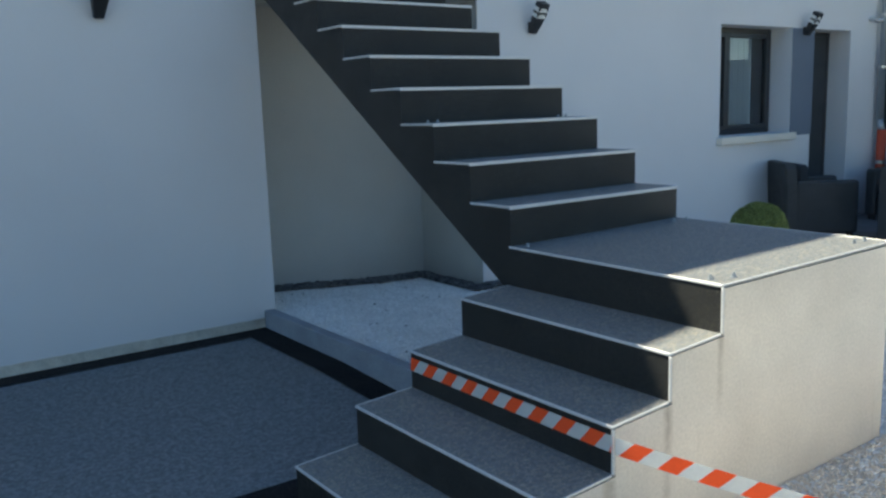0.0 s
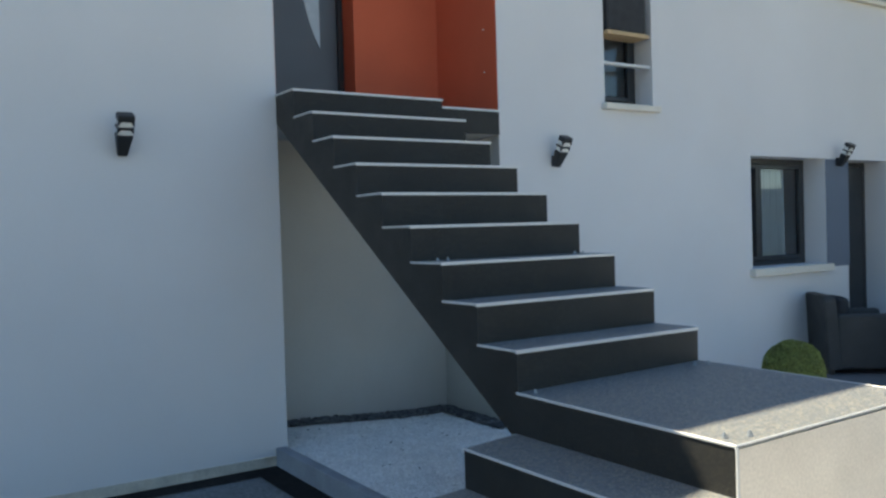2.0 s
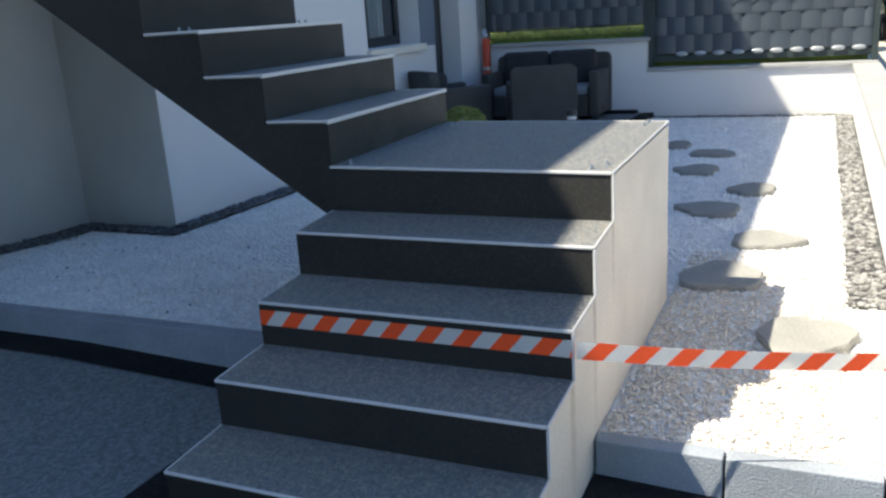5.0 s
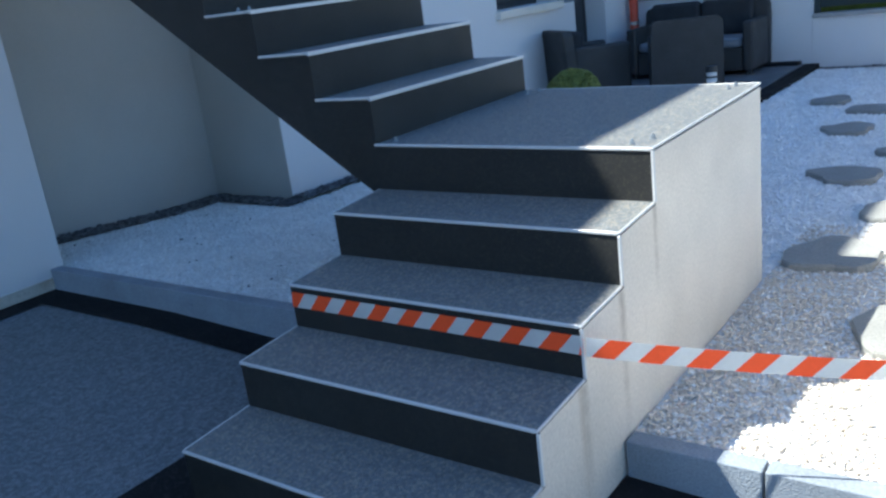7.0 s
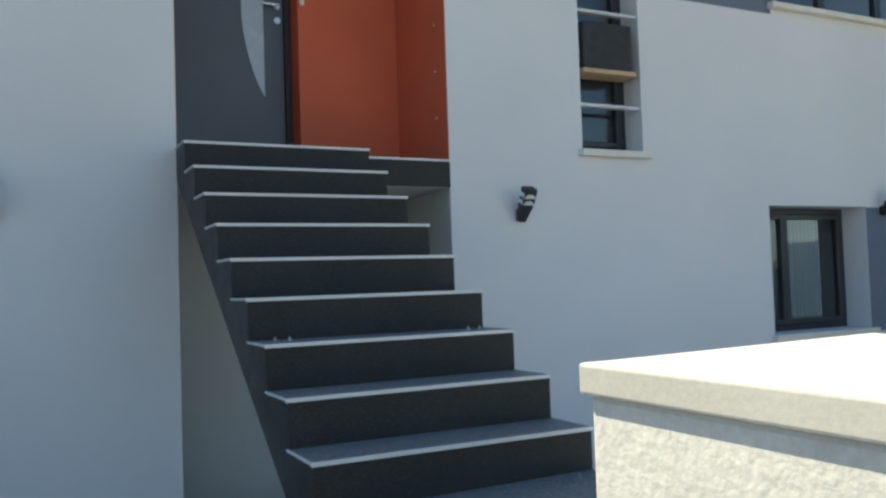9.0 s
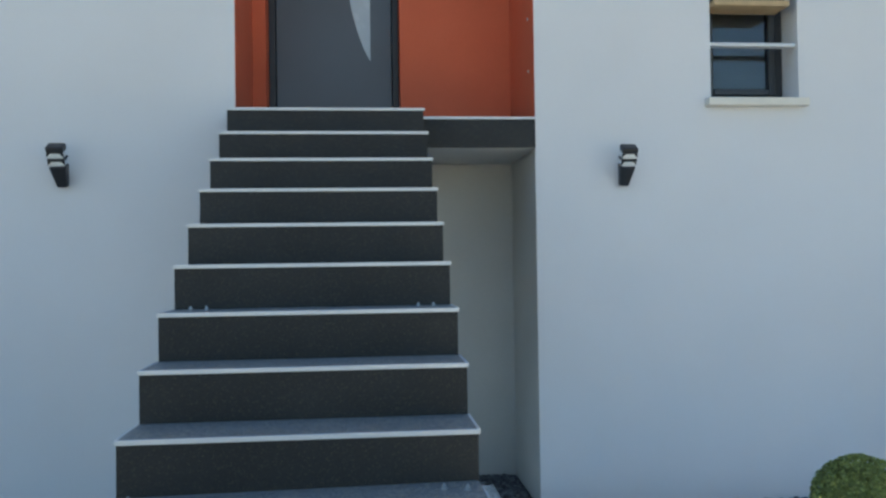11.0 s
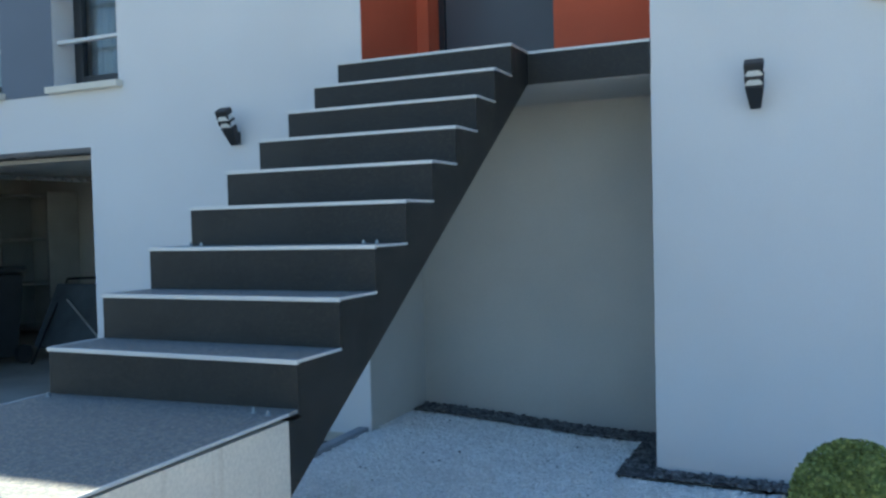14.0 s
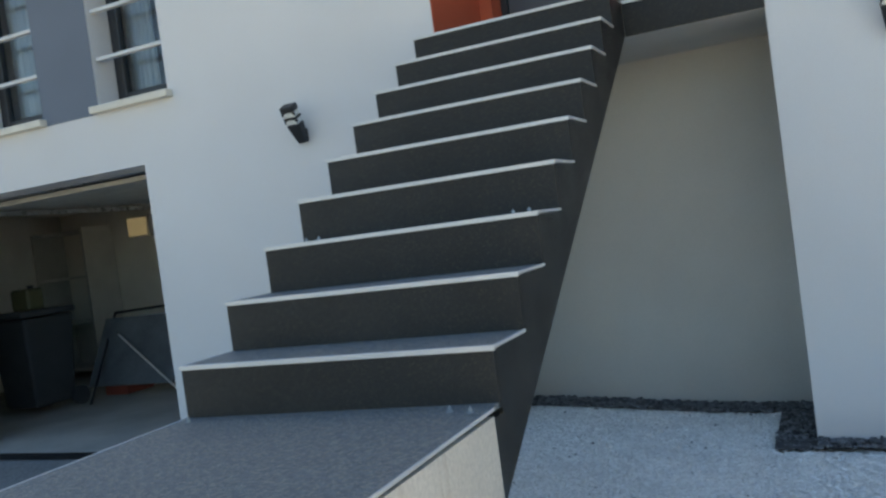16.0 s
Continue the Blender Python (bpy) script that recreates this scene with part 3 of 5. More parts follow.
FROST = mat("frosted_glass", (0.42, 0.50, 0.56), 0.25, 0.05, 6, 0.03, 100)
bm = bmesh.new()
arc = [(3.29 - 0.16 * math.sin(math.pi * i / 16) ** 0.8, 3.02 + 1.35 * i / 16) for i in range(17)]
prism(bm, [(3.295, 3.02)] + [(3.295, 4.37)] + list(reversed(arc)), "y", DY - 0.006, DY + 0.002)
part("glass_strip", bm, FROST, leaf, "curved frosted glass strip")
bm = bmesh.new()
cyl(bm, (3.40, DY, 3.71), (3.40, DY - 0.012, 3.71), 0.026)
cyl(bm, (3.40, DY - 0.005, 3.71), (3.40, DY - 0.05, 3.71), 0.009)
box(bm, 3.275, 3.41, DY - 0.06, DY - 0.042, 3.70, 3.72, 0.006)
part("door_handle", bm, STEEL, leaf, "bright steel lever handle")
part("lock", cylbm((3.40, DY, 3.60), (3.40, DY - 0.015, 3.60), 0.025), STEEL, leaf)
part("threshold", boxbm(DX0 + 0.001, DX1 - 0.001, NY + 0.004, DY - 0.001, LZ + 0.0005, LZ + 0.02, 0.004, 1), ALU, door1)
bell = thing("doorbell", (DX1 + 0.03, NY, 3.72), "small white doorbell on the orange porch wall", "doorbell")
part("bell_case", boxbm(-0.018, 0.018, -0.02, 0.0, -0.05, 0.05, 0.006), ALU, bell)
part("bell_button", cylbm((0, -0.02, 0.015), (0, -0.025, 0.015), 0.008), LAMPGREY, bell)
wp = setting(thing("window_7", (0, 0, 0), "small porch window with cream sill in orange wall", "window"), "small porch window with cream sill in orange wall", "window")
bm = bmesh.new()
for a in ((3.82, 3.87, 3.92, 4.5), (4.11, 4.16, 3.92, 4.5), (3.87, 4.11, 3.92, 3.97), (3.87, 4.11, 4.45, 4.5)):
    box(bm, *a[:2], NY + 0.12, NY + 0.18, *a[2:], 0.004, 1)
part("window_frame", bm, ANTHRA, wp)
part("pane", boxbm(3.865, 4.115, NY + 0.145, NY + 0.152, 3.965, 4.455), CLEAR, wp)
part("window_sill", boxbm(3.79, 4.19, NY - 0.05, NY + 0.12, 3.86, 3.918, 0.005), SILL, wp)
setting(part("inner_hall_wall", boxbm(2.3, 4.4, NY + 1.2, NY + 1.3, LZ, 4.7), PLASTER), "plain inner wall behind the porch window", "wall")
for i in range(5):
    part("screw_cap", cylbm((RX1 - 0.004, FY + 0.16, 2.75 + 0.33 * i), (RX1 - 0.010, FY + 0.16, 2.75 + 0.33 * i), 0.008, seg=8), ALU, door1)

# ---- garden door ----
door2 = setting(thing("door_2", (0, 0, 0), "dark grey garden door set deep in the white wall", "door"), "dark grey garden door set deep in the white wall", "door")
bm = bmesh.new()
for a in ((8.93, 8.98, 0.0, 2.155), (9.65, 9.70, 0.0, 2.155), (8.98, 9.65, 2.105, 2.155)):
    box(bm, a[0] + 0.001, a[1] - 0.001, FY + 0.25, FY + 0.298, a[2] + 0.002, a[3] - 0.002, 0.004, 1)
part("door_frame", bm, ANTHRA, door2)
part("door_leaf", boxbm(8.982, 9.648, FY + 0.258, FY + 0.295, 0.005, 2.103, 0.004, 1), ANTHRA, door2)
part("door_handle", boxbm(9.04, 9.15, FY + 0.20, FY + 0.215, 1.0, 1.02, 0.005), STEEL, door2)
part("label_plate", boxbm(9.22, 9.36, FY + 0.252, FY + 0.258, 2.03, 2.06, 0.002, 1), ALU, door2)


# ---- lamps on the wall ----
def wall_lamp():
    lamp = thing("wall_lamp", (1.505, FY, 2.02), "anthracite wall lamp leaning outward with two milky lens rings", "lamp", "lamps on the house front")
    tilt = pose(0, -0.026, 0, 29, 0, 0)
    part("wall_bracket", boxbm(-0.024, 0.024, -0.03, 0.0, 0.0, 0.085, 0.004), LAMPGREY, lamp)
    bm = boxbm(-0.048, 0.048, -0.045, 0.028, 0.0, 0.135, 0.010, 3)
    for v in bm.verts:                                   # narrower towards its foot
        s = 0.55 + 0.45 * v.co.z / 0.135
        v.co.x, v.co.y = v.co.x * s, v.co.y * s
    bmesh.ops.transform(bm, matrix=tilt, verts=bm.verts)
    part("body", bm, LAMPGREY, lamp)
    for z in (0.135, 0.183):
        lens = part("lens", boxbm(-0.043, 0.043, -0.041, 0.024, z, z + 0.034, 0.010, 3, m=tilt), LENS, lamp, "milky lens ring")
        for sx in (-1, 1):                               # dark gussets that leave a pointed window in the lens
            bm = prism(bmesh.new(), [(sx * 0.046, z + 0.012), (sx * 0.046, z + 0.035), (sx * 0.026, z + 0.035)], "y", -0.044, -0.034)
            bmesh.ops.transform(bm, matrix=tilt, verts=bm.verts)
            part("gusset", bm, LAMPGREY, lens)
    part("ring", boxbm(-0.048, 0.048, -0.045, 0.028, 0.169, 0.183, 0.005, 2, m=tilt), LAMPGREY, lamp)
    part("cap", boxbm(-0.048, 0.048, -0.046, 0.029, 0.217, 0.258, 0.010, 3, m=tilt), LAMPGREY, lamp)
    return lamp


lamp = wall_lamp()
copy_thing(lamp, pose(4.824, FY, 2.012))
copy_thing(lamp, pose(8.745, FY - 0.004, 2.085))

# ---- downpipe at the corner ----
pipe = thing("downpipe", (10.30, FY - 0.075, 0.0), "zinc rainwater pipe ending in a red pipe", "drainpipe")
part("upper_pipe", cylbm((0, 0, 1.12), (0, 0, 5.45), 0.04), ZINC, pipe, smooth=True)
part("elbow", cylbm((0, 0, 1.14), (0.0, -0.03, 1.0), 0.041), ZINC, pipe, smooth=True)
part("lower_pipe", cylbm((0, -0.03, 0.0), (0, -0.03, 1.02), 0.052), REDPIPE, pipe, "red lower pipe", smooth=True)
for z in (1.75, 2.35, 3.5):
    bm = cylbm((0, 0, z - 0.015), (0, 0, z + 0.015), 0.046)
    box(bm, -0.012, 0.012, 0.03, 0.075, z - 0.01, z + 0.01)
    part("bracket", bm, STEEL, pipe)
part("bracket", cylbm((0, -0.03, 0.62), (0, -0.03, 0.66), 0.058), STEEL, pipe)
tap = thing("security_camera", (10.10, FY, 2.30), "small white camera fixed beside the drainpipe", "camera")
bm = cylbm((0, 0, 0), (0, -0.05, 0), 0.03)
part("mount", bm, ALU, tap)
part("head", cylbm((0, -0.05, -0.02), (0.05, -0.14, -0.03), 0.028), STEEL, tap, smooth=True)

# ---- planter behind the bars of the upper window ----
planter = thing("window_planter", (5.66, FY + 0.06, 3.13), "dark grey planter on a pale wooden shelf in the window", "planter")
part("shelf", boxbm(-0.24, 0.25, -0.10, 0.10, 0.0, 0.035, 0.004), mat("pale_wood", (0.50, 0.36, 0.20), 0.6, 0.15, 8, 0.1, 90), planter)
bm = boxbm(-0.225, 0.235, -0.085, 0.085, 0.036, 0.40, 0.02, 3)
part("box", bm, mat("dark_felt", (0.04, 0.042, 0.046), 0.9, 0.15, 8, 0.15, 160, bump=0.4), planter)

# ---- railing anchors on the stair ----
bm = bmesh.new()
cyl(bm, (0, 0, 0), (0, 0, 0.003), 0.011, seg=10)
cyl(bm, (0, 0, 0), (0, 0, 0.018), 0.0035, seg=8)
cyl(bm, (0, 0, 0.006), (0, 0, 0.012), 0.0075, seg=6)
first = part("anchor_bolt", bm, ZINC, stair, "bare steel anchor bolt for a missing railing")
first.matrix_basis = pose(2.525, 2.745, plat(2.525, 2.745))
for x, y, z in ((2.52, 1.815, PZ), (2.60, 1.78, PZ), (3.45, 1.815, PZ), (3.52, 1.81, PZ), (3.53, 2.70, PZ), (3.46, 2.72, PZ), (2.56, 3.50, PZ + 3 * RISE), (2.62, 3.50, PZ + 3 * RISE), (3.44, 3.50, PZ + 3 * RISE), (3.50, 3.50, PZ + 3 * RISE), (2.56, 4.82, PZ + 8 * RISE)):
    o = shared("anchor_bolt", first.data, stair, pose(x, y, plat(x, y) if z == PZ else z))
    o["label"] = first["label"]

# ---- barrier tape ----
tape = thing("barrier_tape", (LX[2] - 0.004, PY1 - 0.02, 0.44), "orange-red and white striped barrier tape across the stair", "tape")


def tape_run(p, q, normal, stripe, lead, width=0.054, slant=0.046, sag=0.0):
    """Slanting stripes from p to q, each a thin slab cut off at the ends; lead: how much of the first stripe is missing, in stripes."""
    p, q = Vector(p), Vector(q)
    d = q - p
    length = d.length
    nrm = Vector(normal).normalized()
    up = nrm.cross(d / length).normalized()
    if up.z < 0:
        up = -up

    def at(along, side):
        f = min(1.0, max(0.0, along / length))
        return p + d * f + up * (side * width) - Vector((0, 0, sag * 4 * f * (1 - f))) - tape.location

    i = 0
    while (i - lead) * stripe - slant / 2 < length:
        a = (i - lead) * stripe
        b = a + stripe
        low = [a - slant / 2, (a + b - slant) / 2, b - slant / 2]
        high = [x + slant for x in low]
        if high[2] > 0.002 and low[0] < length - 0.002:
            bm = bmesh.new()
            for o in (0.0006, -0.0006):
                lo = [bm.verts.new(at(x, -0.5) + nrm * o) for x in low]
                hi = [bm.verts.new(at(x, 0.5) + nrm * o) for x in high]
                for k in (0, 1):
                    bm.faces.new((lo[k], lo[k + 1], hi[k + 1], hi[k]))
            bmesh.ops.dissolve_degenerate(bm, dist=1e-5, edges=bm.edges)
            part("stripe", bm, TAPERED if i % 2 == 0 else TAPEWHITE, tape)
        i += 1


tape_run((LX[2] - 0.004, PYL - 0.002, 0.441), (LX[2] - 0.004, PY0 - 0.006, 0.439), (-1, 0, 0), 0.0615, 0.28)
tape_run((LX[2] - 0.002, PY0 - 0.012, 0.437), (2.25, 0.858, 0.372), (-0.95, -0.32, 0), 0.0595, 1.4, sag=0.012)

# ---- gate pillar and low street wall ----
pillar = setting(thing("gate_pillar", (2.352, 0.69, 0.0), "white roughcast gate pillar with smooth coping stone", "pillar"), "white roughcast gate pillar with smooth coping stone", "pillar")
bm = boxbm(-0.1875, 0.1875, -0.1875, 0.1875, -0.15, 1.467, 0.006, 2)
part("shaft", bm, ROUGHCAST, pillar)
bm = bmesh.new()
box(bm, -0.196, 0.196, -0.196, 0.196, 1.467, 1.500, 0.004, 3)
part("coping_stone", bm, COPING, pillar)
bm = bmesh.new()
base = [bm.verts.new((sx * 0.192, sy * 0.192, 1.4995)) for sx, sy in ((-1, -1), (1, -1), (1, 1), (-1, 1))]
tip = bm.verts.new((0, 0, 1.527))
for i in range(4):
    bm.faces.new((base[i], base[(i + 1) % 4], tip))
part("coping_top", bm, COPING, pillar)
setting(part("street_wall", boxbm(2.537, 10.42, 0.585, 0.785, -0.2, 0.50), RENDER), "low white rendered wall along the pavement", "wall")
n = 8
for i in range(n):
    a, b = 2.537 + 7.883 * i / n, 2.537 + 7.883 * (i + 1) / n
    setting(part("wall_cap", boxbm(a + 0.002, b - 0.002, 0.545, 0.82, 0.502, 0.548, 0.006), GREYCAP), "grey cap slab on the low white wall", "wall cap")

# ---- side wall and woven fence ----
FX = 10.42
setting(part("side_wall", boxbm(FX, FX + 0.2, 0.56, 3.09, -0.2, 0.52), RENDER), "white rendered garden side wall", "wall")
setting(part("side_wall_high", boxbm(FX, FX + 0.2, 3.092, FY - 0.002, -0.2, 0.885), RENDER), "higher white rendered garden side wall", "wall")
setting(part("wall_cap", boxbm(FX - 0.035, FX + 0.235, 0.56, 3.09, 0.522, 0.565, 0.006), GREYCAP), "grey cap on the garden side wall", "wall cap")
setting(part("wall_cap", boxbm(FX - 0.035, FX + 0.235, 3.06, FY - 0.002, 0.887, 0.93, 0.006), GREYCAP), "grey cap on the garden side wall", "wall cap")
STRIP = mat("grey_pvc_strip", (0.062, 0.078, 0.097), 0.42, 0.06, 3, 0.03, 120, piece=0.08, spec=0.5)
POST = mat("dark_green_post", (0.03, 0.045, 0.045), 0.5, 0.1, 5, 0.05, 120)
bm = bmesh.new()
N_ARC = 10
tile_w, tile_h = 0.215, 0.213
ring = [(-0.020 * math.sin(math.pi * i / N_ARC), tile_w * i / N_ARC) for i in range(N_ARC + 1)]
lo = [bm.verts.new((x, y, 0)) for x, y in ring]
hi = [bm.verts.new((x, y, tile_h - 0.006)) for x, y in ring]
bi = [bm.verts.new((x + 0.006, y, 0)) for x, y in ring]
bh = [bm.verts.new((x + 0.006, y, tile_h - 0.006)) for x, y in ring]
for i in range(N_ARC):
    bm.faces.new((lo[i + 1], lo[i], hi[i], hi[i + 1]))
    bm.faces.new((bi[i], bi[i + 1], bh[i + 1], bh[i]))
    bm.faces.new((hi[i], bh[i], bh[i + 1], hi[i + 1]))
    bm.faces.new((lo[i], lo[i + 1], bi[i + 1], bi[i]))
tile_mesh = bpy.data.meshes.new("strip_tile")
bm.to_mesh(tile_mesh)
bm.free()
tile_mesh.materials.append(STRIP)
for p in tile_mesh.polygons:
    p.use_smooth = False


# pale lump, lighter than the strips, stands in for a sun glint on their edge
bm = bmesh.new()
bmesh.ops.create_uvsphere(bm, u_segments=10, v_segments=6, radius=1.0)
for v in bm.verts:
    v.co = Vector((v.co.x * 0.030, v.co.y * 0.078, v.co.z * 0.030))
glint_mesh = bpy.data.meshes.new("strip_fold")
bm.to_mesh(glint_mesh)
bm.free()
glint_mesh.materials.append(mat("pale_glint_pvc", (0.34, 0.36, 0.38), 0.22, 0.05, 5, 0.02, 120, spec=1.0))
for p in glint_mesh.polygons:
    p.use_smooth = True


def fence(name, y0, y1, z0, rows, label, band=0.0, folded=False):
    """Strips woven through upright wires between two posts; band: a plain strip along the top; folded: rolled strip
    edges below and above, with pale lumps as painted sun glints.
    """
    f = thing(name, (FX + 0.1, y0, z0), label, "fence", "woven fence panels")
    top = rows * tile_h
    part("backing_mesh", boxbm(0.02, 0.028, 0.0, y1 - y0, -0.09 if folded else 0.0, top + (0.06 if folded else 0.0)), POST, f, "dark wire mesh behind the strips")
    for r in range(rows):
        y = 0.02 - (tile_w / 2 if r % 2 else 0)
        while y < y1 - y0 - 0.05:
            a, b = max(y, 0.02), min(y + tile_w, y1 - y0 - 0.02)
            if b - a > 0.06:
                shared("strip", tile_mesh, f, Matrix.Translation((0, a, r * tile_h)) @ Matrix.Diagonal((1, (b - a) / tile_w, 1, 1)))
            y += tile_w
    if folded:
        n = int((y1 - y0 - 0.1) / tile_w)
        for i in range(n):
            for z in (-0.012, top + 0.045):
                shared("strip_fold", glint_mesh, f, pose(-0.020, 0.16 + tile_w * i, z))
        part("lower_strip", boxbm(0.0, 0.006, 0.02, y1 - y0 - 0.02, -0.10, -0.03), POST, f)
        part("upper_strip", boxbm(-0.012, 0.006, 0.02, y1 - y0 - 0.02, top + 0.018, top + 0.085, 0.004, 1), STRIP, f)
    height = top
    if band:
        part("top_band", boxbm(-0.010, 0.008, 0.02, y1 - y0 - 0.02, top + 0.018, top + 0.018 + band, 0.004, 1), STRIP, f, "plain grey strip along the top")
        for i in range(6):
            y = 0.15 + i * (y1 - y0 - 0.3) / 5
            part("clip", boxbm(-0.004, 0.010, y - 0.17, y + 0.16, top - 0.002, top + 0.020), POST, f)
        height = top + 0.018 + band
    for y in (0.0, y1 - y0):
        part("post", boxbm(-0.03, 0.03, y - 0.03, y + 0.03, -0.16, height + 0.09, 0.004, 1), POST, f, "dark metal fence post")
    part("top_wire", cylbm((-0.02, 0, height + 0.01), (-0.02, y1 - y0, height + 0.01), 0.010, seg=8), POST, f)
    part("bottom_wire", cylbm((0.015, 0, -0.012), (0.015, y1 - y0, -0.012), 0.010, seg=8), POST, f)
    return f


fence("fence_panel", 0.60, 3.06, 0.725, 4, "grey woven strip fence panel on the low white wall", folded=True)
fence("fence_panel", 3.12, FY - 0.05, 1.10, 3, "grey woven strip fence panel above a grassy gap", band=0.19)
rail = thing("orange_rail", (FX + 0.05, 0.60, 1.715), "orange-yellow plastic tube along the fence top", "tube")
YEL = mat("orange_yellow_plastic", (0.85, 0.36, 0.015), 0.4, 0.06, 6, 0.03, 100)
part("tube", cylbm((0, 0, 0), (0, 2.45, 0), 0.026), YEL, rail, smooth=True)
for y in (0.1, 1.75):
    part("strap", boxbm(-0.034, 0.034, y, y + 0.03, -0.12, 0.03, 0.004), YEL, rail)
part("cord", cylbm((-0.03, 0.02, -0.245), (-0.03, 1.74, -0.25), 0.006, seg=8), YEL, rail, "thin orange cord across the fence strips")

plug = thing("pipe_plug", (FX + 0.02, FY - 0.10, 0.93), "small yellow plastic plug on the wall end by the drainpipe", "plug")
part("cap", cylbm((0, 0, 0), (0, 0, 0.055), 0.032, 0.026), mat("yellow_plastic", (0.85, 0.55, 0.05), 0.4, 0.05, 8, 0.02, 80), plug, smooth=True)
part("flange", cylbm((0, 0, 0), (0, 0, 0.012), 0.042), LAMPGREY, plug)

# ---- terrace ----
terr = setting(thing("terrace", (7.12, 3.17, 0.0), "terrace of grey slabs with a dark edge", "terrace"), "terrace of grey slabs with a dark edge", "terrace")
part("bed", boxbm(0, 3.295, 0.0, FY - 3.173, -0.12, 0.008), DARKBED, terr)
sx, sy = 3.295 / 6, (FY - 3.173) / 4
slab = boxbm(0.003, sx - 0.003, 0.003, sy - 0.003, 0.0, 0.02, 0.003, 1)
slab_ob = part("slab", slab, TERRACE, terr)
slab_ob.matrix_basis = pose(0, 0, 0.008)
for i in range(6):
    for j in range(4):
        if i or j:
            shared("slab", slab_ob.data, terr, pose(i * sx, j * sy, 0.008 + random.uniform(-0.001, 0.001)))
part("edge", boxbm(-0.16, 3.295, -0.16, -0.004, -0.12, 0.024, 0.006), BAND, terr, "dark edging")
part("edge", boxbm(3.14, 3.294, 0.03, 1.0, 0.008, 0.062, 0.006), BAND, terr, "dark edging")
part("edge", boxbm(-0.16, -0.004, 0.0, FY - 3.173, -0.12, 0.024, 0.006), BAND, terr, "dark edging")

# ---- garden furniture ----
RATTAN = mat("dark_rattan", (0.045, 0.046, 0.046), 0.6, 0.15, 4, 0.3, 140, bump=0.9, bump_scale=90)
CUSH = mat("dark_cushion", (0.03, 0.033, 0.038), 0.9, 0.15, 5, 0.1, 160, bump=0.2)
PALE = mat("grey_seat_cushion", (0.20, 0.22, 0.25), 0.9, 0.1, 5, 0.1, 160, bump=0.2)


def seat_unit(name, at, rz, width, label, category, cushions=1, group=""):
    """A woven seat that faces its local +x."""
    t = thing(name, at, label, category, group, rz)
    w = width / 2
    bm = boxbm(-0.34, 0.32, -w + 0.125, w - 0.125, 0.05, 0.30, 0.02, 2)
    part("seat_base", bm, RATTAN, t)
    bm = bmesh.new()
    round_top = [(w - 0.07 + 0.07 * math.cos(math.pi * i / 12), 0.69 + 0.07 * math.sin(math.pi * i / 12)) for i in range(7)]
    prism(bm, [(-w, 0.05), (w, 0.05)] + round_top + [(-y, z) for y, z in reversed(round_top)], "x", -0.36, -0.245)
    for v in bm.verts:                                   # leans back a little
        v.co.x -= 0.05 * (v.co.z - 0.05)
    bmesh.ops.bevel(bm, geom=[e for e in bm.edges if abs(e.verts[0].co.x - e.verts[1].co.x) < 0.04 and e.verts[0].co.z > 0.06], offset=0.012, segments=2, affect="EDGES")
    part("backrest", bm, RATTAN, t)
    for s in (-1, 1):
        y0, y1 = sorted((s * w, s * (w - 0.12)))
        part("armrest", boxbm(-0.27, 0.34, y0 + 0.002, y1 - 0.002, 0.05, 0.58, 0.03, 3), RATTAN, t)
        for x in (-0.32, 0.28):
            part("leg", boxbm(x - 0.025, x + 0.025, s * (w - 0.06) - 0.025, s * (w - 0.06) + 0.025, 0.0, 0.06), RATTAN, t)
    inner = width - 0.26
    for i in range(cushions):
        a = -inner / 2 + inner * i / cushions
        b = a + inner / cushions
        part("seat_cushion", boxbm(-0.24, 0.32, a + 0.006, b - 0.006, 0.30, 0.41, 0.035, 3), PALE, t, "grey seat cushion", smooth=True)
        part("back_cushion", boxbm(-0.236, -0.10, a + 0.006, b - 0.006, 0.412, 0.81 if cushions > 1 else 0.735, 0.05, 3), CUSH, t, "dark back cushion", smooth=True)
    return t


seat_unit("armchair", (8.33, 4.84, 0.028), -39, 0.66, "dark woven armchair by the white wall", "armchair", group="garden seats")
seat_unit("armchair", (8.61, 3.90, 0.028), 25, 0.68, "dark woven armchair with its high back turned", "armchair", group="garden seats")
seat_unit("garden_sofa", (10.0, 4.25, 0.028), 180, 1.46, "dark woven two-seat garden sofa with grey cushions", "sofa", 2, "garden seats")

boll = thing("bollard_lamp", (7.5, 3.25, 0.028), "short dark bollard lamp at the terrace edge", "lamp")
part("post", cylbm((0, 0, 0), (0, 0, 0.26), 0.040), LAMPGREY, boll, smooth=True)
part("lens", cylbm((0, 0, 0.26), (0, 0, 0.30), 0.045), LENS, boll, smooth=True)
part("ring", cylbm((0, 0, 0.30), (0, 0, 0.315), 0.05), LAMPGREY, boll)
part("lens", cylbm((0, 0, 0.315), (0, 0, 0.35), 0.045), LENS, boll, smooth=True)
part("cap", cylbm((0, 0, 0.35), (0, 0, 0.40), 0.052, 0.046), LAMPGREY, boll)


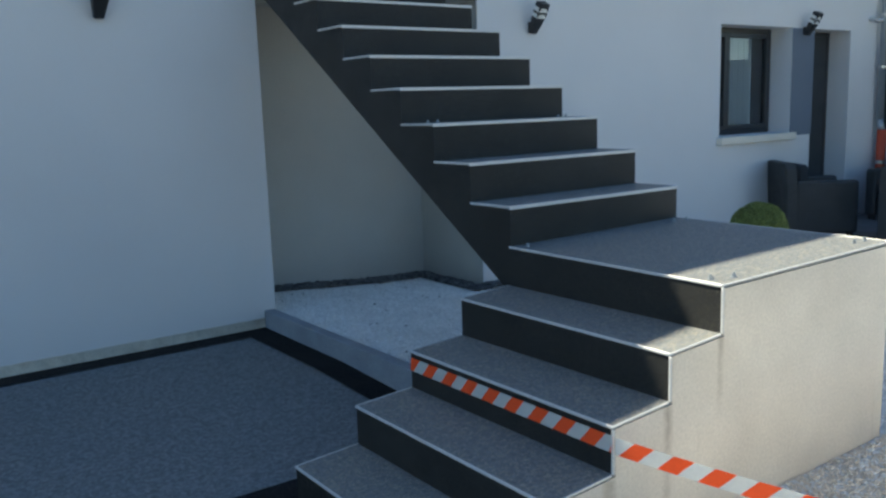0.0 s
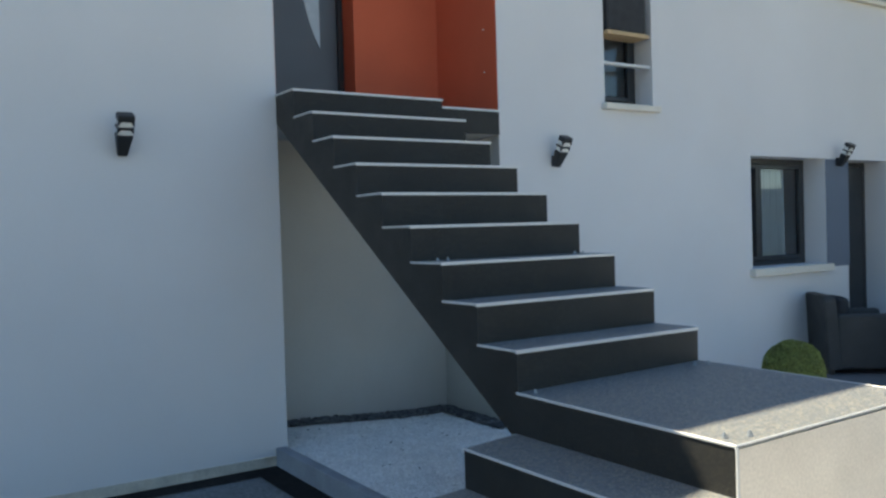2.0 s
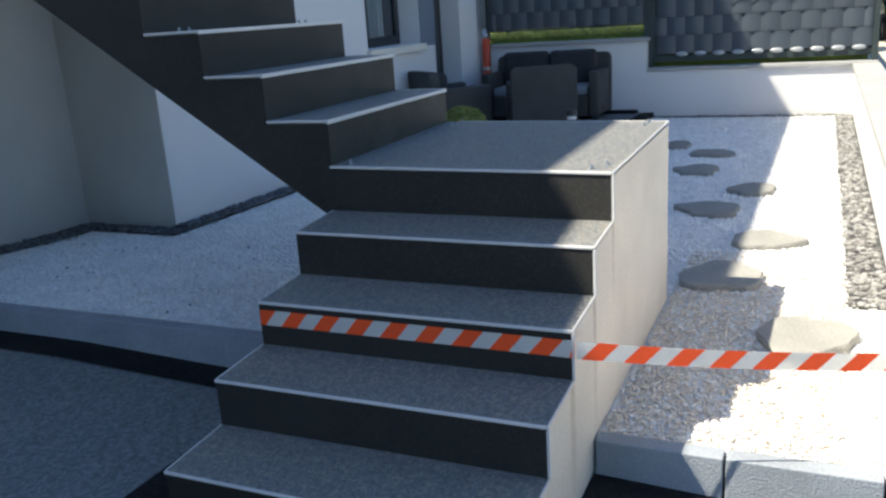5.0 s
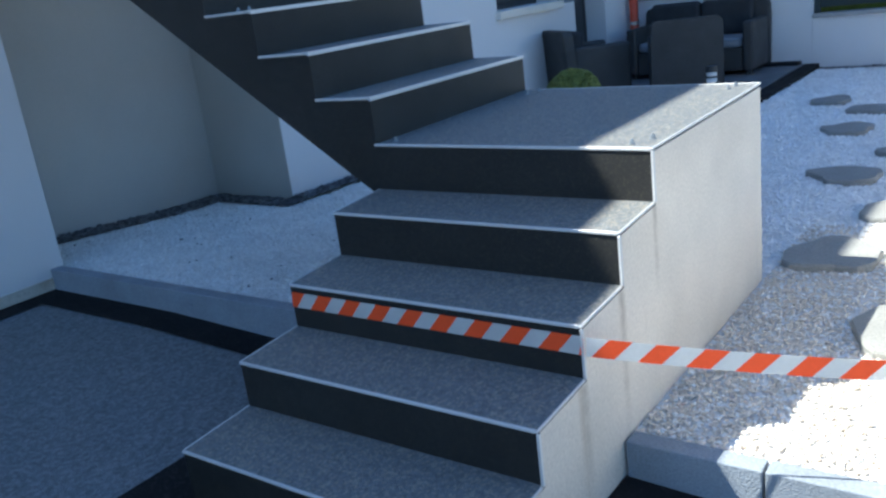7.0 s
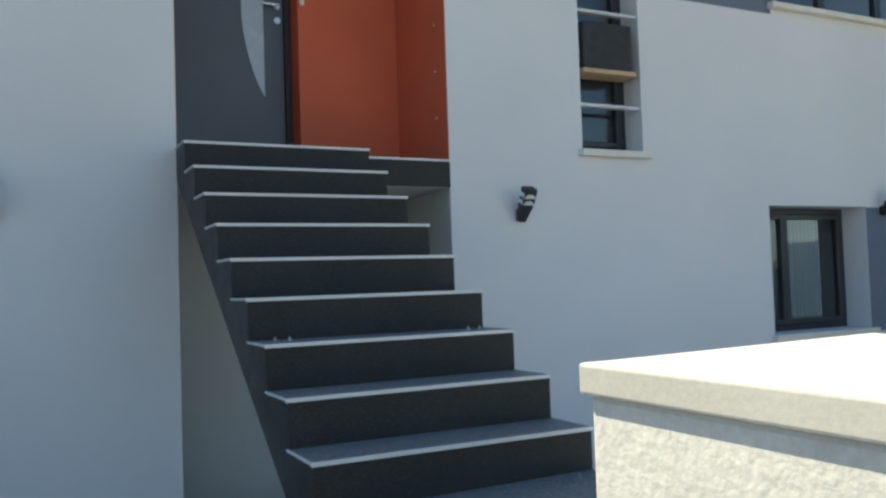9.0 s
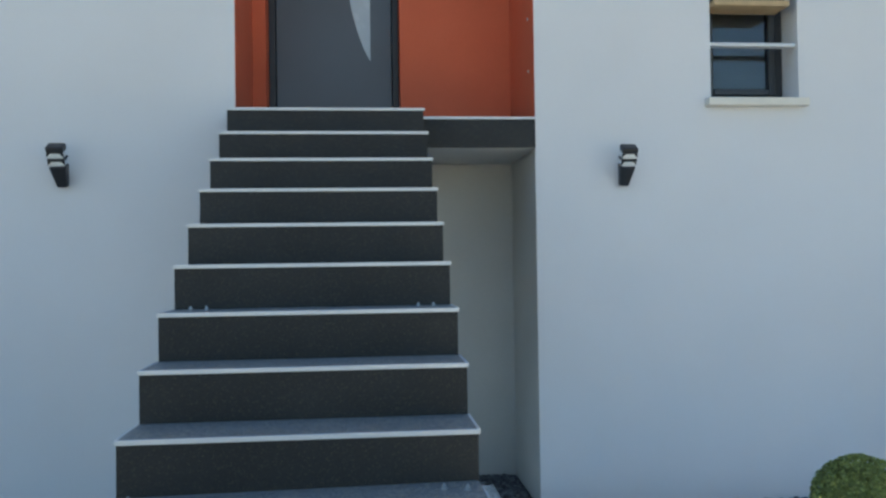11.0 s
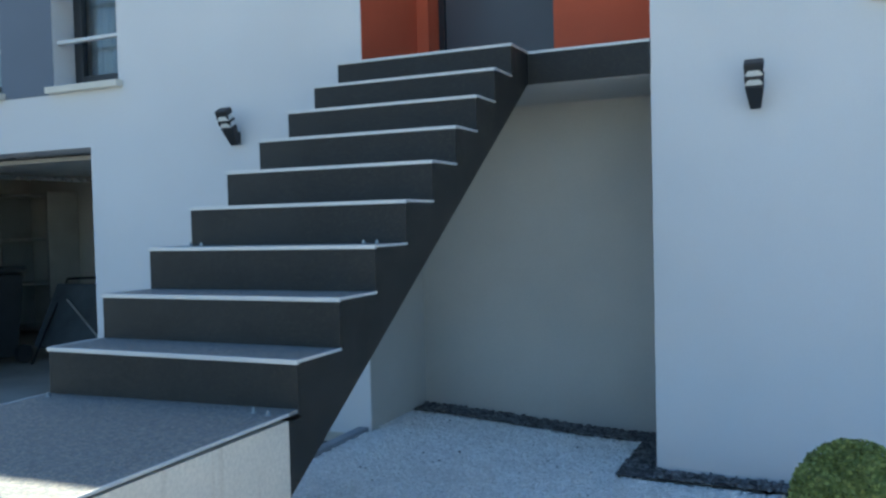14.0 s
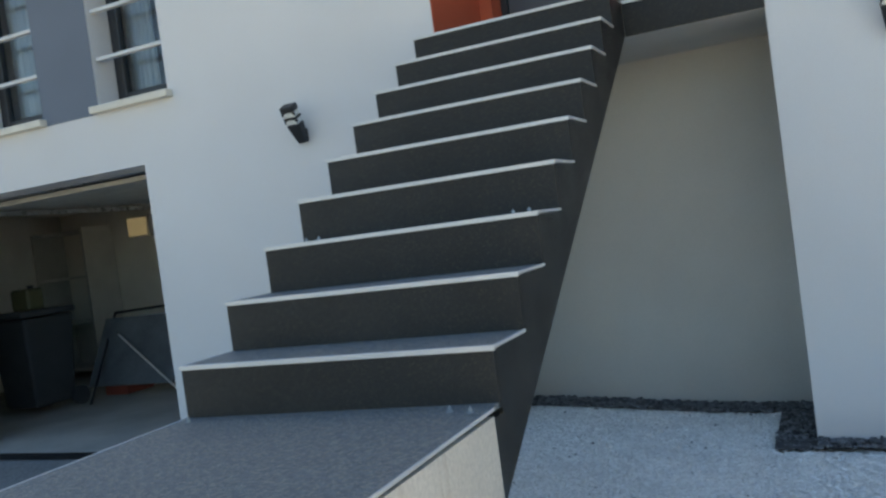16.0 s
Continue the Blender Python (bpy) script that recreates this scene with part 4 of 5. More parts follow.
# ---- stepping stones ----
def stepping_stone(x, y, rx, ry, seed, rot):
    rnd = random.Random(seed)
    ph = [rnd.uniform(0, 6.28) for _ in range(4)]
    n = 30
    bm = bmesh.new()
    rings = []
    for k, (sc, z) in enumerate(((1.0, -0.02), (1.0, 0.022), (0.97, 0.032))):
        ring = []
        for i in range(n):
            a = 6.2832 * i / n
            r = 1 + 0.09 * math.sin(2 * a + ph[0]) + 0.10 * math.sin(3 * a + ph[1]) + 0.06 * math.sin(5 * a + ph[2]) + 0.02 * math.sin(9 * a + ph[3])
            ring.append(bm.verts.new((rx * r * sc * math.cos(a), ry * r * sc * math.sin(a), z + 0.003 * math.sin(3 * a + ph[3]))))
        rings.append(ring)
    for a, b in zip(rings, rings[1:]):
        for i in range(n):
            bm.faces.new((a[i], a[(i + 1) % n], b[(i + 1) % n], b[i]))
    bm.faces.new(rings[-1])
    bm.faces.new(list(reversed(rings[0])))
    ob = part("stepping_stone", bm, PAVESTONE)
    ob.matrix_basis = pose(x, y, gz(x, y) + 0.004, 0, 0, rot)
    tagged(ob, "flat grey irregular stepping stone in white gravel", "stepping stone", "stepping stones")


for i, (x, y, rx, ry) in enumerate(((3.19, 1.132, 0.20, 0.19), (3.91, 1.525, 0.20, 0.205), (4.64, 1.362, 0.18, 0.18), (5.365, 1.755, 0.175, 0.20), (6.03, 1.533, 0.17, 0.165), (6.77, 2.017, 0.17, 0.185), (7.59, 1.986, 0.17, 0.18), (8.06, 2.39, 0.17, 0.17))):
    stepping_stone(x, y, rx, ry, 40 + i, 6 - 5 * (i % 3))


# ---- loose stones ----
def stones(name, spots, size, material, label, flat=0.45):
    """Many small angular stones joined into one mesh. spots: (x, y, z) rows."""
    g = (1 + 5 ** 0.5) / 2
    ico = np.array([(-1, g, 0), (1, g, 0), (-1, -g, 0), (1, -g, 0), (0, -1, g), (0, 1, g), (0, -1, -g), (0, 1, -g), (g, 0, -1), (g, 0, 1), (-g, 0, -1), (-g, 0, 1)]) / 1.9
    tri = np.array([(0, 11, 5), (0, 5, 1), (0, 1, 7), (0, 7, 10), (0, 10, 11), (1, 5, 9), (5, 11, 4), (11, 10, 2), (10, 7, 6), (7, 1, 8), (3, 9, 4), (3, 4, 2), (3, 2, 6), (3, 6, 8), (3, 8, 9), (4, 9, 5), (2, 4, 11), (6, 2, 10), (8, 6, 7), (9, 8, 1)])
    n = len(spots)
    rng = np.random.default_rng(7)
    v = ico[None] * (1 + rng.uniform(-0.25, 0.25, (n, 12, 1)))
    v = v * rng.uniform(0.6, 1.25, (n, 1, 3)) * (size * rng.uniform(0.6, 1.3, (n, 1, 1))) * np.array((1, 1, flat))
    a = rng.uniform(0, 6.283, n)
    c, s = np.cos(a)[:, None], np.sin(a)[:, None]
    x, y = v[..., 0] * c - v[..., 1] * s, v[..., 0] * s + v[..., 1] * c
    v = np.stack((x, y, v[..., 2]), -1) + np.asarray(spots)[:, None, :]
    f = (tri[None] + 12 * np.arange(n)[:, None, None]).reshape(-1, 3)
    me = bpy.data.meshes.new(name)
    me.vertices.add(12 * n)
    me.vertices.foreach_set("co", v.reshape(-1))
    me.loops.add(f.size)
    me.loops.foreach_set("vertex_index", f.reshape(-1))
    me.polygons.add(len(f))
    me.polygons.foreach_set("loop_start", np.arange(0, f.size, 3))
    me.update(calc_edges=True)
    me.materials.append(material)
    ob = new(name, me)
    return tagged(ob, label, "gravel", kind="stuff")


def scatter(x0, x1, y0, y1, per_m2, rng, lift=0.004, keep=None):
    n = int((x1 - x0) * (y1 - y0) * per_m2)
    xs, ys = rng.uniform(x0, x1, n), rng.uniform(y0, y1, n)
    return [(x, y, gz(x, y) + lift + rng.uniform(-0.006, 0.004)) for x, y in zip(xs, ys) if keep is None or keep(x, y)]


rng = np.random.default_rng(3)


def open_gravel(x, y):
    if 2.3 < x < SX1 + 0.01 and PY0 - 0.01 < y < PY1 and not (x < 2.43 and y > 2.74):
        return False
    if y > FY - 0.13 and x > 4.10 or y > NY - 0.235 or (x > 4.09 and y > FY - 0.15):
        return False
    if x > 6.95 and y > 3.01 or (y < 0.965 and x > 3.63):
        return False
    return True


near = scatter(2.47, 4.3, 2.80, NY, 4600, rng, keep=open_gravel)
mid = scatter(3.6, 6.95, 0.80, FY, 3200, rng, keep=lambda x, y: open_gravel(x, y) and (x > 4.3 or PY0 < y < 2.8))
far = scatter(6.95, 10.4, 0.80, 3.01, 1500, rng, keep=open_gravel)
stones("gravel", near, 0.0112, PEBBLE, "white marble gravel with angular stones")
beside = scatter(2.23, 4.3, 0.80, PY0, 2600, rng, keep=open_gravel)
stones("gravel", beside, 0.0086, PEBBLE, "white marble gravel with angular stones")
stones("gravel", mid, 0.0115, PEBBLE, "white marble gravel with angular stones")
stones("gravel", far, 0.015, PEBBLE, "white marble gravel with angular stones")
dark = scatter(RX0 + 0.01, RX1 - 0.01, NY - 0.235, NY - 0.01, 2600, rng, 0.018) + scatter(4.09, RX1 - 0.02, FY - 0.155, NY - 0.235, 2600, rng, 0.018) + scatter(RX1 - 0.02, 6.95, FY - 0.175, FY - 0.01, 2400, rng, 0.034)
SANDY = mat("sandy_dusty_pebble", (0.76, 0.68, 0.58), 0.9, 0.12, 5, 0.12, 80, island=0.15)
stones("sandy_gravel", scatter(2.23, 4.4, 0.98, PY0 - 0.01, 6200, rng, 0.005, keep=lambda x, y: rng.uniform() < 1.25 - 0.9 * (PY0 - y) - 0.45 * max(0.0, x - 3.2)), 0.0088, SANDY, "dusty sand-coloured stones among the white gravel")
stones("dark_flecks", scatter(2.6, 4.05, 2.85, NY - 0.2, 24, rng, 0.006), 0.009, DARKPEB, "few dark slate pebbles strewn on the white gravel")
stones("slate_gravel", dark, 0.017, DARKPEB, "dark slate pebbles along the wall foot")
grey = scatter(3.63, 10.4, 0.80, 0.965, 2200, rng, 0.012) + scatter(10.28, 10.41, 0.97, 3.0, 1500, rng, 0.012)
GREYPEB = mat("grey_pebble", (0.22, 0.22, 0.215), 0.85, 0.15, 5, 0.15, 80, island=0.6)
stones("slate_gravel", grey, 0.019, GREYPEB, "grey pebble strip beside the low wall")
for x0, x1, y0, y1 in ((RX0, RX1, NY - 0.2355, NY), (4.085, RX1, FY, NY - 0.2355), (4.085, 6.95, FY - 0.165, FY - 0.001), (3.62, 10.41, 0.786, 0.965), (10.28, 10.41, 0.965, 3.0)):
    setting(part("slate_bed", sheet(x0, x1, y0, y1, 0.3, lambda x, y: gz(x, y) + (0.024 if y1 == FY - 0.001 else 0.010)), DARKBED), "dark slate pebble bed", "gravel bed")


# ---- foliage ----
def leaf_mat(name, base, glow=0.45, vary=0.35):
    """Leaves: a rough surface that lets part of the light through."""
    m = mat(name, base, 0.6, 0.15, 2.0, 0.1, 30, island=vary, spec=0.3)
    nt = m.node_tree
    out = nt.nodes["Material Output"]
    tr = nt.nodes.new("ShaderNodeBsdfTranslucent")
    src = nt.nodes["Principled BSDF"].inputs["Base Color"].links[0].from_socket
    nt.links.new(src, tr.inputs["Color"])
    mx = nt.nodes.new("ShaderNodeMixShader")
    mx.inputs["Fac"].default_value = glow
    nt.links.new(nt.nodes["Principled BSDF"].outputs["BSDF"], mx.inputs[1])
    nt.links.new(tr.outputs["BSDF"], mx.inputs[2])
    nt.links.new(mx.outputs["Shader"], out.inputs["Surface"])
    return m


LEAF_LIGHT = leaf_mat("yellow_green_leaf", (0.62, 0.62, 0.22), 0.65)
LEAF_FRESH = leaf_mat("fresh_green_leaf", (0.40, 0.40, 0.09), 0.6)
LEAF_DARK = leaf_mat("dark_green_leaf", (0.045, 0.075, 0.025), 0.35)
LEAF_MID = leaf_mat("mid_green_leaf", (0.31, 0.36, 0.08), 0.6)
LEAF_RED = leaf_mat("purple_red_leaf", (0.13, 0.05, 0.045), 0.35)
PETAL = leaf_mat("orange_petal", (0.80, 0.27, 0.13), 0.45, 0.3)
BOX_LEAF = leaf_mat("box_leaf", (0.31, 0.355, 0.12), 0.35, 0.4)
BARK = mat("bark", (0.10, 0.075, 0.055), 0.9, 0.25, 6, 0.2, 60, bump=0.8)


def leaves(name, points, size, material, parent, seed, up=0.3, long=1.8, label=""):
    """Many small folded leaves joined into one crown mesh."""
    rng = np.random.default_rng(seed)
    n = len(points)
    a = rng.normal(size=(n, 3))
    a /= np.linalg.norm(a, axis=1, keepdims=True)
    nrm = rng.normal(size=(n, 3)) + np.array((0, 0, up))
    b = np.cross(nrm, a)
    b /= np.linalg.norm(b, axis=1, keepdims=True) + 1e-9
    c = np.cross(a, b)
    s = size * rng.uniform(0.6, 1.3, (n, 1))
    p = np.asarray(points)
    v = np.stack((p - a * s * long / 2, p + b * s * 0.5 + c * s * 0.15, p + a * s * long / 2, p - b * s * 0.5 + c * s * 0.15), 1).reshape(-1, 3)
    i = 4 * np.arange(n)[:, None]
    f = np.concatenate((i + np.array((0, 1, 2)), i + np.array((0, 2, 3))), 1).reshape(-1, 3)
    me = bpy.data.meshes.new(name)
    me.vertices.add(len(v))
    me.vertices.foreach_set("co", v.reshape(-1))
    me.loops.add(f.size)
    me.loops.foreach_set("vertex_index", f.reshape(-1))
    me.polygons.add(len(f))
    me.polygons.foreach_set("loop_start", np.arange(0, f.size, 3))
    me.update(calc_edges=True)
    me.materials.append(material)
    ob = new(name, me)
    ob.parent = parent
    if label:
        ob["label"] = label
    return ob


def tree(name, at, height, trunk_r, crown, n_limbs, leaf, size, n_leaves, label, category, seed, clump=0.35, group="", petals=0):
    """A tapered trunk with limbs and a crown of many leaves gathered round the twigs. crown: z0, z1, radius."""
    rnd = random.Random(seed)
    t = thing(name, at, label, category, group)
    z0, z1, r = crown
    bm = bmesh.new()
    top = Vector((rnd.uniform(-0.1, 0.1), rnd.uniform(-0.1, 0.1), z0 + 0.75 * (z1 - z0)))
    mid = Vector((rnd.uniform(-0.08, 0.08), rnd.uniform(-0.08, 0.08), z0 * 0.8 + 0.1))
    cyl(bm, (0, 0, -0.3), mid, trunk_r, trunk_r * 0.75, seg=10)
    cyl(bm, mid, top, trunk_r * 0.75, trunk_r * 0.25, seg=8)
    part("trunk", bm, BARK, t)
    limbs = bmesh.new()
    pts = []
    for i in range(n_limbs):
        f = rnd.uniform(0.0, 0.95)
        p = mid.lerp(top, f)
        ang = i * 2.4 + rnd.uniform(-0.5, 0.5)
        reach = r * rnd.uniform(0.55, 1.05) * (1 - 0.45 * f)
        q = p + Vector((math.cos(ang) * reach, math.sin(ang) * reach, rnd.uniform(0.15, 0.55) * (z1 - z0) * (1 - f * 0.4)))
        q.z = min(q.z, z1)
        cyl(limbs, p, q, trunk_r * 0.28 * (1 - 0.4 * f), trunk_r * 0.06, seg=6)
        for k in range(7):
            g = rnd.uniform(0.3, 1.05)
            c = p.lerp(q, g) + Vector((rnd.gauss(0, 1), rnd.gauss(0, 1), rnd.gauss(0, 0.8))) * clump * 0.55
            pts.append(c)
    part("limb", limbs, BARK, t)
    rng2 = np.random.default_rng(seed)
    c = np.array([tuple(p) for p in pts])
    idx = rng2.integers(0, len(c), n_leaves)
    spots = c[idx] + rng2.normal(size=(n_leaves, 3)) * clump * np.array((0.5, 0.5, 0.38))
    leaves("crown", spots, size, leaf, t, seed)
    if petals:
        hi = c[c[:, 2] > np.quantile(c[:, 2], 0.45)]
        pick = hi[rng2.integers(0, len(hi), max(4, petals // 45))]
        sp = pick[rng2.integers(0, len(pick), petals)] + rng2.normal(size=(petals, 3)) * 0.075
        leaves("blossom", sp, size * 1.1, PETAL, t, seed + 1, label="orange-red blossom")
    return t


# clipped ball in a pot beside the stair
ball = thing("box_ball", (5.214, 3.402, 0.01), "clipped round box ball in a dark square pot", "shrub")
bm = bmesh.new()
prism(bm, [(-0.13, 0.0), (0.13, 0.0), (0.155, 0.42), (-0.155, 0.42)], "y", -0.15, 0.15)
bmesh.ops.bevel(bm, geom=list(bm.edges), offset=0.012, segments=2, affect="EDGES")
part("pot", bm, LAMPGREY, ball, "dark square pot")
rngb = np.random.default_rng(5)
d = rngb.normal(size=(9000, 3))
d /= np.linalg.norm(d, axis=1, keepdims=True)
rad = 0.194 * (1 + 0.03 * np.sin(7 * d[:, :1] + 3) * np.cos(6 * d[:, 1:2])) * rngb.uniform(0.90, 1.0, (9000, 1))
leaves("foliage", d * rad + np.array((0, 0, 0.548)), 0.011, BOX_LEAF, ball, 6, long=1.4)
bm = bmesh.new()
bmesh.ops.create_icosphere(bm, subdivisions=3, radius=0.165, matrix=Matrix.Translation((0, 0, 0.548)))
part("core", bm, BOX_LEAF, ball)

# ---- garage interior ----
setting(part("garage_floor", boxbm(-5.2, 0.6, FY - 0.002, 9.2, -0.1, 0.036), GARFLOOR), "dusty concrete garage floor", "floor")
setting(part("garage_wall_back", boxbm(-5.2, 0.6, 9.2, 9.3, 0.006, 2.22), PLASTER), "grey plastered garage back wall", "wall")
setting(part("garage_wall_west", boxbm(-5.3, -5.2, FY + 0.3, 9.2, 0.006, 2.22), PLASTER), "grey plastered garage side wall", "wall")
setting(part("garage_wall_east", boxbm(0.6, 0.7, FY + 0.3, 9.2, 0.006, 2.22), PLASTER), "grey plastered garage side wall", "wall")
fuse = thing("garage_lamp", (-3.72, 9.2, 1.76), "lit cream bulkhead lamp on the garage back wall", "lamp")
part("case", boxbm(-0.19, 0.19, -0.10, 0.0, 0.0, 0.29, 0.012), ALU, fuse)
GLOW = mat("lit_cream_cover", (0.52, 0.46, 0.32), 0.5, 0.03, 5, 0.02, 100)
GLOW.node_tree.nodes["Principled BSDF"].inputs["Emission Color"].default_value = (1.0, 0.78, 0.45, 1)
GLOW.node_tree.nodes["Principled BSDF"].inputs["Emission Strength"].default_value = 0.06
part("cover", boxbm(-0.16, 0.16, -0.115, -0.10, 0.03, 0.26, 0.006), GLOW, fuse, "glowing cream cover")
door3 = thing("garage_door", (GX0, FY + 0.3, 2.05), "raised sectional garage door under the ceiling", "garage door")
GD = mat("grey_garage_door", (0.55, 0.55, 0.52), 0.5, 0.08, 4, 0.05, 100)
for i in range(4):
    part("panel", boxbm(0.02, 2.40, 0.25 + 0.5 * i, 0.74 + 0.5 * i, 0.0, 0.04, 0.006), GD, door3)
for x in (0.0, 2.42):
    part("track", boxbm(x - 0.02, x + 0.02, 0.02, 2.4, -0.06, -0.02, 0.004), STEEL, door3)
    part("track", boxbm(x - 0.02, x + 0.02, 0.02, 0.06, -2.04, -0.06, 0.004), STEEL, door3)
part("spring_bar", cylbm((0.0, 0.10, 0.06), (2.42, 0.10, 0.06), 0.03), STEEL, door3)

bin_ = thing("wheelie_bin", (-3.05, 6.75, 0.036), "dark grey plastic wheelie bin in the garage", "bin")
BINM = mat("dark_plastic", (0.045, 0.05, 0.055), 0.5, 0.1, 5, 0.05, 100)
bm = bmesh.new()
box(bm, -0.27, 0.27, -0.30, 0.30, 0.08, 0.98, 0.03, 2)
for v in bm.verts:
    s = 0.8 + 0.2 * (v.co.z - 0.08) / 0.9
    v.co.x, v.co.y = v.co.x * s, v.co.y * s
part("body", bm, BINM, bin_)
part("lid", boxbm(-0.30, 0.30, -0.34, 0.32, 0.985, 1.05, 0.025, 2), BINM, bin_)
for x in (-0.25, 0.25):
    part("wheel", cylbm((x - 0.03, 0.27, 0.10), (x + 0.03, 0.27, 0.10), 0.10), BINM, bin_)
cart = thing("folding_frame", (-2.35, 7.3, 0.036), "folded dark sheet leaning on a metal frame", "folding frame")
bm = boxbm(-0.62, 0.55, -0.02, 0.02, 0.0, 0.78, 0.008, m=pose(0, 0, 0.12, -28, 0, 0))
part("sheet", bm, mat("blue_grey_sheet", (0.12, 0.14, 0.16), 0.7, 0.25, 3, 0.1, 60), cart)
bm = bmesh.new()
cyl(bm, (-0.62, 0.5, 0.86), (0.58, 0.5, 0.90), 0.015, seg=8)
cyl(bm, (-0.62, 0.5, 0.86), (-0.25, -0.35, 0.0), 0.013, seg=8)
cyl(bm, (0.58, 0.5, 0.90), (0.58, 0.95, 0.0), 0.013, seg=8)
part("frame", bm, LAMPGREY, cart)
pole = thing("leaning_pole", (-1.37, 7.02, 0.036), "white pole leaning in the garage", "pole")
part("rod", cylbm((0, 0, 0.0), (-1.29, 0.48, 0.645), 0.011, seg=8), ALU, pole)
part("end_cap", cylbm((-1.29, 0.48, 0.645), (-1.31, 0.487, 0.655), 0.014, seg=8), LAMPGREY, pole)
crate = thing("storage_box", (-2.7, 7.6, 0.036), "red-brown storage box on the garage floor", "box")
part("body", boxbm(-0.16, 0.16, -0.2, 0.2, 0.0, 0.28, 0.01), mat("red_brown_plastic", (0.25, 0.06, 0.04), 0.6, 0.15, 5, 0.1, 80), crate)
part("lid", boxbm(-0.17, 0.17, -0.21, 0.21, 0.28, 0.31, 0.008), LAMPGREY, crate)
shelf = thing("garage_shelf", (-4.7, 8.9, 0.036), "tall grey shelf against the garage back wall", "shelf")
for x in (-0.45, 0.45):
    part("upright", boxbm(x - 0.02, x + 0.02, -0.25, 0.25, 0.0, 1.95), GD, shelf)
for z in (0.1, 0.7, 1.3, 1.9):
    part("board", boxbm(-0.43, 0.43, -0.25, 0.25, z, z + 0.03), GD, shelf)
can = thing("jerry_can", (-3.05, 6.75, 1.086), "yellow-green plastic can standing on the bin lid", "canister")
part("body", boxbm(-0.13, 0.13, -0.1, 0.1, 0.0, 0.22, 0.03, 3), mat("yellow_green_plastic", (0.10, 0.10, 0.05), 0.5, 0.1, 5, 0.05, 80), can)
part("cap", cylbm((0.06, 0, 0.22), (0.06, 0, 0.25), 0.03), LAMPGREY, can)

# ---- beyond the fence ----
GRASS = mat("sunlit_lawn", (0.13, 0.17, 0.03), 0.9, 0.25, 1.5, 0.3, 40, bump=0.6)
setting(part("lawn", boxbm(FX + 0.22, 60.0, 0.66, 45.0, -0.2, 0.98), GRASS), "raised sunlit lawn behind the fence", "lawn")
# unseen pale sheet, added to throw sunlight up onto the neighbour's front
setting(part("yard", boxbm(15.6, 34.0, 0.9, 6.5, 0.9, 0.99), PAVEMENT), "added pale paving, unseen, bouncing light onto the neighbour house", "yard")
blades = [(rng.uniform(FX + 0.24, FX + 1.2), rng.uniform(3.0, 5.6), 0.99 + rng.uniform(0, 0.04)) for _ in range(2500)]
tagged(leaves("grass", blades, 0.03, LEAF_LIGHT, None, 31, up=0.0, long=3.0), "yellow-green grass tufts under the fence", "grass", kind="stuff")

CREAM = mat("cream_render", (0.88, 0.81, 0.70), 0.9, 0.05, 0.8, 0.04, 120, bump=0.2)
TILE = mat("brown_roof_tile", (0.16, 0.10, 0.075), 0.85, 0.2, 2, 0.15, 30, bump=0.6)
WOODY = mat("orange_wood", (0.58, 0.31, 0.085), 0.5, 0.2, 4, 0.1, 60)
nb = thing("neighbour_house", (17.0, 6.66, 0.98), "cream rendered neighbour house with brown tiled hip roof", "house")
part("wall", pierced(0.0, 14.0, -0.2, 4.165, 0.0, 0.3, [(1.75, 3.6, 1.75, 3.1), (5.1, 7.6, 1.75, 3.75), (9.3, 11.0, 1.75, 3.1)]), CREAM, nb)
part("wall", boxbm(0.0, 0.3, 0.302, 9.0, -0.2, 4.165), CREAM, nb)
part("wall", boxbm(13.7, 14.0, 0.302, 9.0, -0.2, 4.165), CREAM, nb)
part("wall", boxbm(0.302, 13.698, 8.7, 9.0, -0.2, 4.165), CREAM, nb)
bm = bmesh.new()
ex, ey, ez = 0.45, 0.95, 4.17
v = [bm.verts.new(p) for p in ((-ex, -ey, ez + 0.1), (14 + ex, -ey, ez + 0.1), (14 + ex, 9 + ey, ez + 0.1), (-ex, 9 + ey, ez + 0.1), (4.0, 4.5, 6.3), (10.0, 4.5, 6.3), (-ex, -ey, ez), (14 + ex, -ey, ez), (14 + ex, 9 + ey, ez), (-ex, 9 + ey, ez))]
for q in ((0, 1, 5, 4), (1, 2, 5), (2, 3, 4, 5), (3, 0, 4), (6, 7, 1, 0), (7, 8, 2, 1), (8, 9, 3, 2), (9, 6, 0, 3), (9, 8, 7, 6)):
    bm.faces.new([v[i] for i in q])
roof = part("roof", bm, TILE, nb, "brown tiled hip roof")
part("gutter", boxbm(-ex - 0.1, 14 + ex, -ey - 0.1, -ey - 0.003, ez - 0.01, ez + 0.11, 0.02), ANTHRA, nb)
part("gutter", boxbm(-ex - 0.1, -ex - 0.003, -ey, 9 + ey, ez - 0.01, ez + 0.11, 0.02), ANTHRA, nb)
part("soffit", boxbm(-ex + 0.01, 14 + ex - 0.01, -ey + 0.01, -0.003, ez - 0.03, ez - 0.002), CREAM, nb, "cream soffit")
part("chimney", boxbm(9.0, 10.0, 0.3, 1.55, 4.4, 8.4, 0.02), CREAM, nb, "cream chimney")
part("drainpipe", cylbm((0.06, -0.06, -0.2), (0.06, -0.08, 4.16), 0.07), ALU, nb, "white drainpipe")
